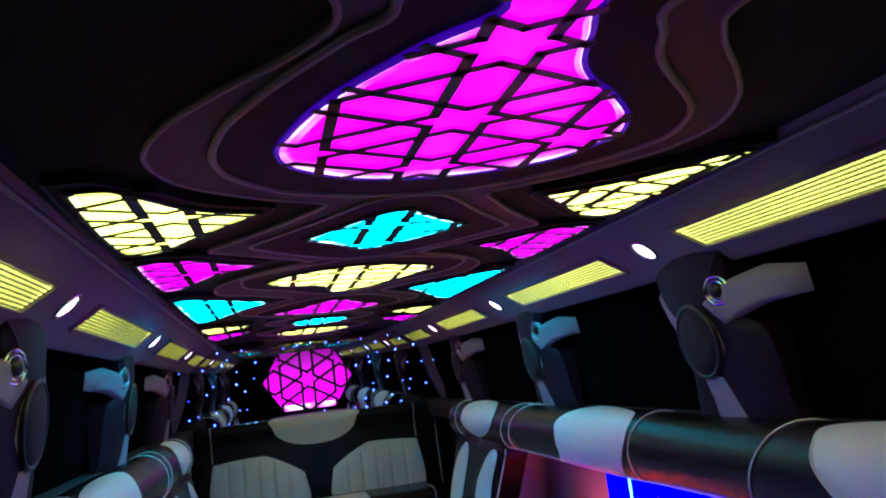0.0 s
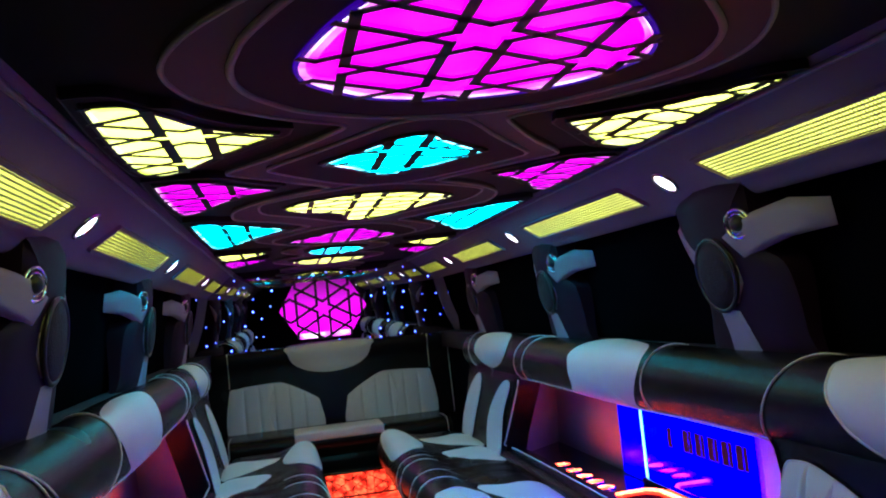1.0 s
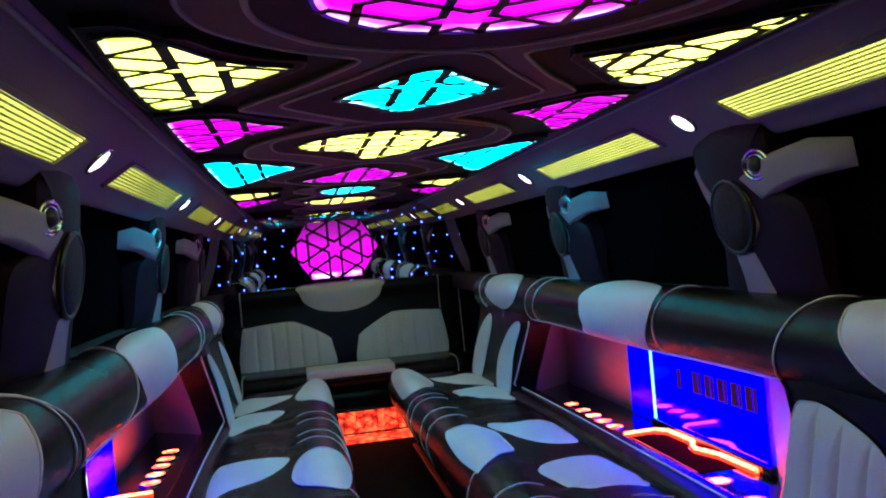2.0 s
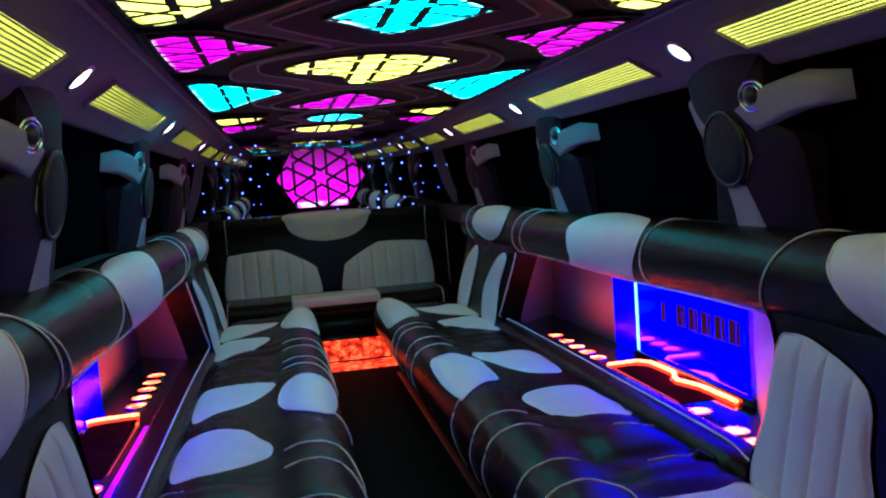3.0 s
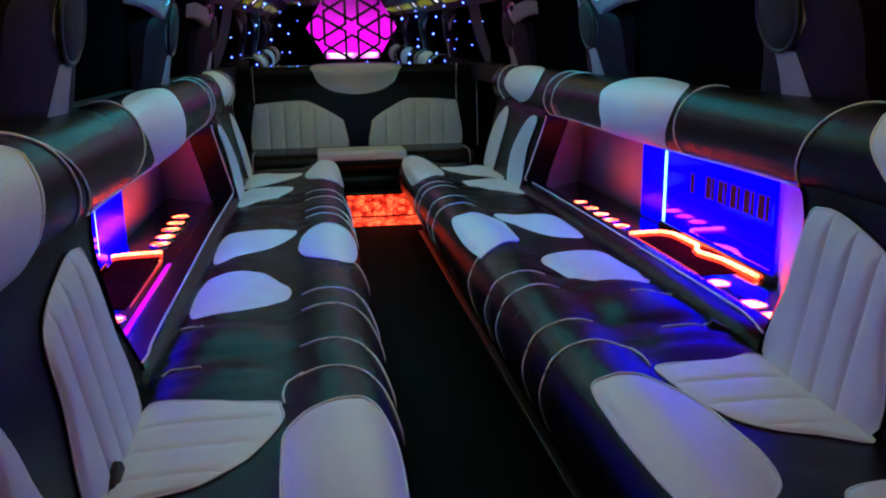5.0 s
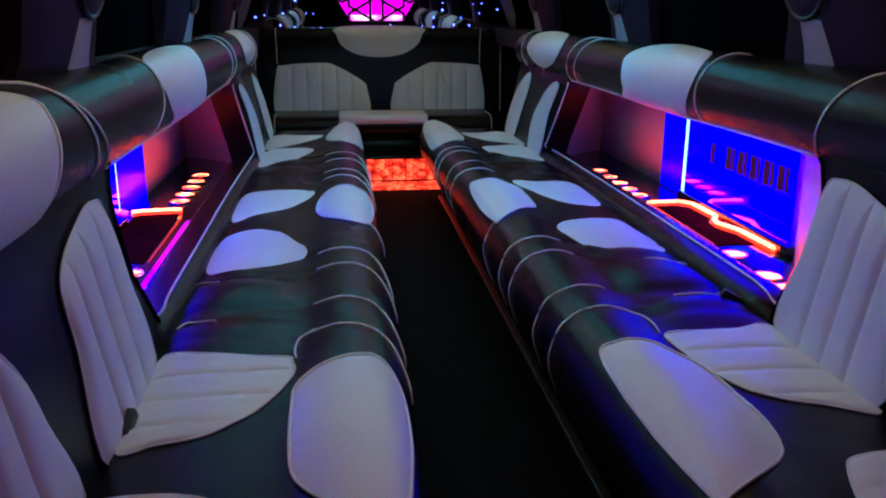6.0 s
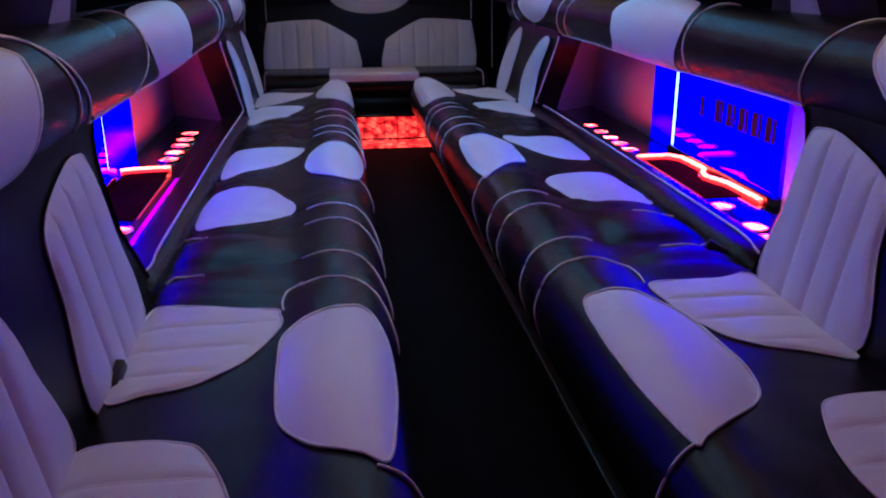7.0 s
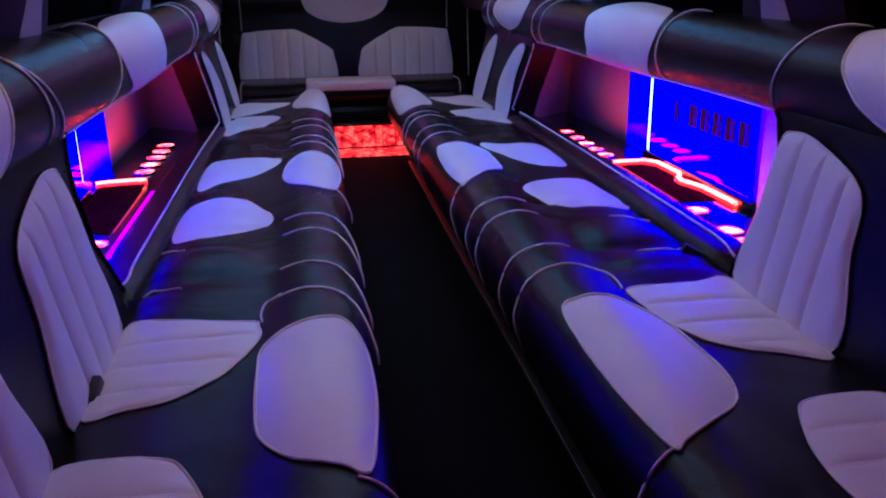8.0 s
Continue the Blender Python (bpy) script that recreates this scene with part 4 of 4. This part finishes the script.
# ---- grey corner trims beside the mirror
for s in (-1, 1):
    def trim_at(i, h):
        x = 0.925 - 0.06 * h + 0.05 * (1 - h) ** 3
        return (s * (x - (0.05, 0.035, 0.0)[i] - 0.03 * h), (5.81, 5.74, 5.70)[i], 0.93 + 0.44 * h)
    tagged(part("corner_trim", sheet(trim_at, [0, 1, 2], span(0, 1, 10)), COVE), "grey moulded corner trim beside the mirror", "trim", kind="structure")


# ---- the seat across the end
def end_bench():
    ob = thing("end_bench", "black and white leather seat across the cabin end", "bench")
    base = Vector((0, 5.5, 0))
    ob.location = base

    def back(x, z):
        return Vector((x, 5.755 + 0.10 * (z - 0.6) - 0.035 * (abs(z - 0.93) < 0.13) * math.cos((z - 0.93) / 0.13 * math.pi / 2) ** 2, z)) - base
    out = (0, -1, 0)
    body = [(-0.87, 0.36), (-0.87, 0.90), (-0.80, 0.935), (-0.4, 0.945), (0.4, 0.945), (0.80, 0.935), (0.87, 0.90), (0.87, 0.36)]
    part("backrest", pad(back, dense(body, 0.05), out, 0.016, 9), BLACK, ob, "black leather backrest")
    loop = dense(body, 0.05)
    n = len(loop)
    v = [back(*p) for p in loop] + [back(*p) + Vector((0, 0.09, 0)) for p in loop]
    part("backrest_side", from_lists(v, [(i, (i + 1) % n, n + (i + 1) % n, n + i) for i in range(n)]), BLACK, ob)

    def lifted(x, z):
        return back(x, z) + Vector((0, -0.021, 0))
    for m in (-1, 1):
        o = [(m * 0.095, 0.36), (m * 0.092, 0.54), (m * 0.13, 0.60), (m * 0.31, 0.70), (m * 0.40, 0.715), (m * 0.64, 0.70), (m * 0.695, 0.66), (m * 0.70, 0.36), (m * 0.4, 0.352)]
        channelled("back_panel", lifted, o, out, 0, [m * c for c in ((0.2, 0.3, 0.4, 0.5, 0.6) if m > 0 else (0.6, 0.5, 0.4, 0.3, 0.2))], ob, "white channelled backrest panel", 0.012)
        part("seam", tube([lifted(m * 0.69, z) for z in span(0.945, 0.71, 8)], 0.003, 6), THREAD, ob)
        part("seam", tube([lifted(m * 0.835, z) for z in span(0.93, 0.38, 10)], 0.003, 6), THREAD, ob)
    plain_pad("headrest", lifted, [(-0.285, 0.945), (-0.285, 0.90), (-0.25, 0.83), (-0.15, 0.775), (0, 0.755), (0.15, 0.775), (0.25, 0.83), (0.285, 0.90), (0.285, 0.945), (0, 0.955)], out, ob, "white leather headrest", 0.022)
    prof = [(5.76, 0.40), (5.5, 0.405), (5.32, 0.41), (5.26, 0.395), (5.235, 0.36), (5.24, 0.32), (5.27, 0.28), (5.30, 0.24)]
    prof = [(p.x, p.y) for p in smooth_line([(*p, 0) for p in prof], 3)]
    part("cushion", sheet(lambda i, x: Vector((x, *prof[i])) - base, list(range(len(prof))), span(-0.72, 0.72, 30)), BLACK, ob, "black leather seat cushion")
    part("seat_box", box(Vector((-0.72, 5.29, 0.15)) - base, Vector((0.72, 5.76, 0.27)) - base), BLACK, ob)
    part("seat_panel", box(Vector((-0.288, 5.228, 0.366)) - base, Vector((0.276, 5.50, 0.424)) - base, 0.012), WHITE, ob, "white leather seat panel")
    for m in (-1, 1):
        part("seam", tube([Vector((m * 0.69, *p)) - base + Vector((0, -0.002, 0.002)) for p in prof[3:]], 0.003, 6), THREAD, ob)


end_bench()


# ---- glowing glass at the end of the aisle
def floor_glass():
    ob = thing("floor_light", "orange-lit glass step with crossing lines", "floor light")
    ob.location = (0, 5.02, 0)
    part("tread", box((-0.34, -0.09, 0.002), (0.34, 0.13, 0.012), 0.003), L_FLOOR, ob, smooth=False)
    part("riser", box((-0.34, 0.14, 0.002), (0.34, 0.15, 0.155)), L_FLOOR, ob, smooth=False)
    part("riser_cap", box((-0.36, 0.12, 0.155), (0.36, 0.34, 0.17), 0.003), GLOSS, ob)
    part("nosing", box((-0.34, 0.128, 0.002), (0.34, 0.139, 0.02), 0.002), GLOSS, ob)
    segs = star_lines(0.05, -0.05, 0.22, 0.6)
    inside_box = [(-0.34, -0.09), (0.34, -0.09), (0.34, 0.13), (-0.34, 0.13)]
    part("tread_lattice", lattice(inside_box, segs, 0.004, lambda x, y, h: (x, y, 0.012 + h * 0.4)), GLOSS, ob, smooth=False)
    wall = [(-0.34, 0.02), (0.34, 0.02), (0.34, 0.15), (-0.34, 0.15)]
    part("riser_lattice", lattice(wall, star_lines(0.02, 0.08, 0.15, 0.6), 0.004, lambda x, z, h: (x, 0.139 - h * 0.4, z)), GLOSS, ob, smooth=False)


floor_glass()


# ---- end wall: smoked mirror, star lights, hexagonal light
def mirror_y(z):
    """The mirror leans a little into the cabin."""
    return Y1 - 0.012 - 0.010 * (z - 0.85)


pane = [(x, y, z) for x in (-1.0, 1.0) for y, z in ((mirror_y(0.85), 0.85), (mirror_y(1.493), 1.493), (Y1, 1.493), (Y1, 0.85))]
tagged(part("mirror_wall", from_lists(pane, [(0, 1, 2, 3), (4, 5, 6, 7)] + [(i, (i + 1) % 4, 4 + (i + 1) % 4, 4 + i) for i in range(4)]), MIRROR, smooth=False), "smoked mirror covering the end wall", "mirror", kind="structure")


def hexagon_light():
    ob = thing("hexagon_light", "hexagonal magenta lamp with black star lattice", "wall light")
    base = Vector((-0.015, 5.79, 1.188))
    ob.location = base
    H = [(0.308, 0.005), (0.19, 0.20), (-0.19, 0.20), (-0.308, 0.005), (-0.175, -0.20), (0.175, -0.20)]
    n = 6
    v = [(x, 0.0, z) for x, z in H] + [(x, 0.026, z) for x, z in H]
    part("frame", from_lists(v, [(i, (i + 1) % n, n + (i + 1) % n, n + i) for i in range(n)]), CHROME, ob, smooth=False)
    v = [(x * 0.985, -0.002, z * 0.985) for x, z in H]
    part("diffuser", from_lists(v + [(x, 0.004, z) for x, _, z in v], [tuple(range(n)), tuple(range(n, 2 * n))]), L_HEX, ob, smooth=False)
    v = [(x * 0.96, -0.004, z) for x, z in ((-0.172, -0.195), (0.172, -0.195), (0.195, -0.160), (-0.195, -0.160))]
    part("edge_light", from_lists(v, [(0, 1, 2, 3)]), E_MAG, ob, smooth=False)
    part("lattice", lattice(H, star_lines(0.0, 0.005, 0.262, 0.9), 0.019, lambda x, z, h: (x, -0.004 - h, z)), LATTICE, ob, smooth=False)


hexagon_light()

def star_mesh():
    """A small hot core; the blue lens around it stands for its bloom."""
    rings, k = ((0.0084, 0.0), (0.0078, 0.002), (0.0040, 0.0035)), 10
    verts = [(r * math.cos(2 * math.pi * i / k), r * math.sin(2 * math.pi * i / k), h) for r, h in rings for i in range(k)] + [(0, 0, 0.004)]
    faces = [(a * k + i, a * k + (i + 1) % k, (a + 1) * k + (i + 1) % k, (a + 1) * k + i) for a in (0, 1) for i in range(k)] + [(2 * k + i, 2 * k + (i + 1) % k, 3 * k) for i in range(k)]
    me = bpy.data.meshes.new("star_light")
    me.from_pydata(verts, [], faces)
    me.materials.append(L_STAR_HALO)
    me.materials.append(L_CORE)
    for p in me.polygons:
        p.material_index = 1 if len(p.vertices) == 3 else 0
    return me


random.seed(7)
STAR_MESH = star_mesh()
for i in range(17):
    for j in range(6):
        x, z = -0.90 + 1.80 * (i + (j % 2) * 0.5) / 16.5 + random.uniform(-0.035, 0.035), 0.945 + 0.50 * j / 5.3 + random.uniform(-0.035, 0.035)
        if (abs(x) < 0.33 and 0.97 < z < 1.41) or abs(x) > 0.925 or random.random() < 0.06:
            continue
        o = new("star_light", STAR_MESH)
        o.matrix_basis = Matrix.Translation((x, mirror_y(z) - 0.0005, z)) @ Matrix.Rotation(math.pi / 2, 4, "X")
        o.scale = [random.choice((0.8, 1.0, 1.25))] * 3
        tagged(o, "tiny blue star light set in the mirror", "star light", "star lights of the mirror")


# ---- seat belt buckles
def buckle(x, y, turn):
    ob = thing("belt_buckle", "black plastic seat belt buckle between cushions", "seat belt", "seat belt buckles")
    ob.matrix_basis = pose(x, y, 0.415, 0, 60 if x < 0 else -60, turn) @ Matrix.Scale(0.7, 4)
    part("body", box((-0.016, -0.011, -0.01), (0.016, 0.011, 0.06), 0.004), PLASTIC, ob)
    part("strap", box((-0.013, -0.002, -0.05), (0.013, 0.002, -0.005)), CONE, ob)


buckle(-0.640, 1.21, 80)
buckle(0.640, 1.70, -10)
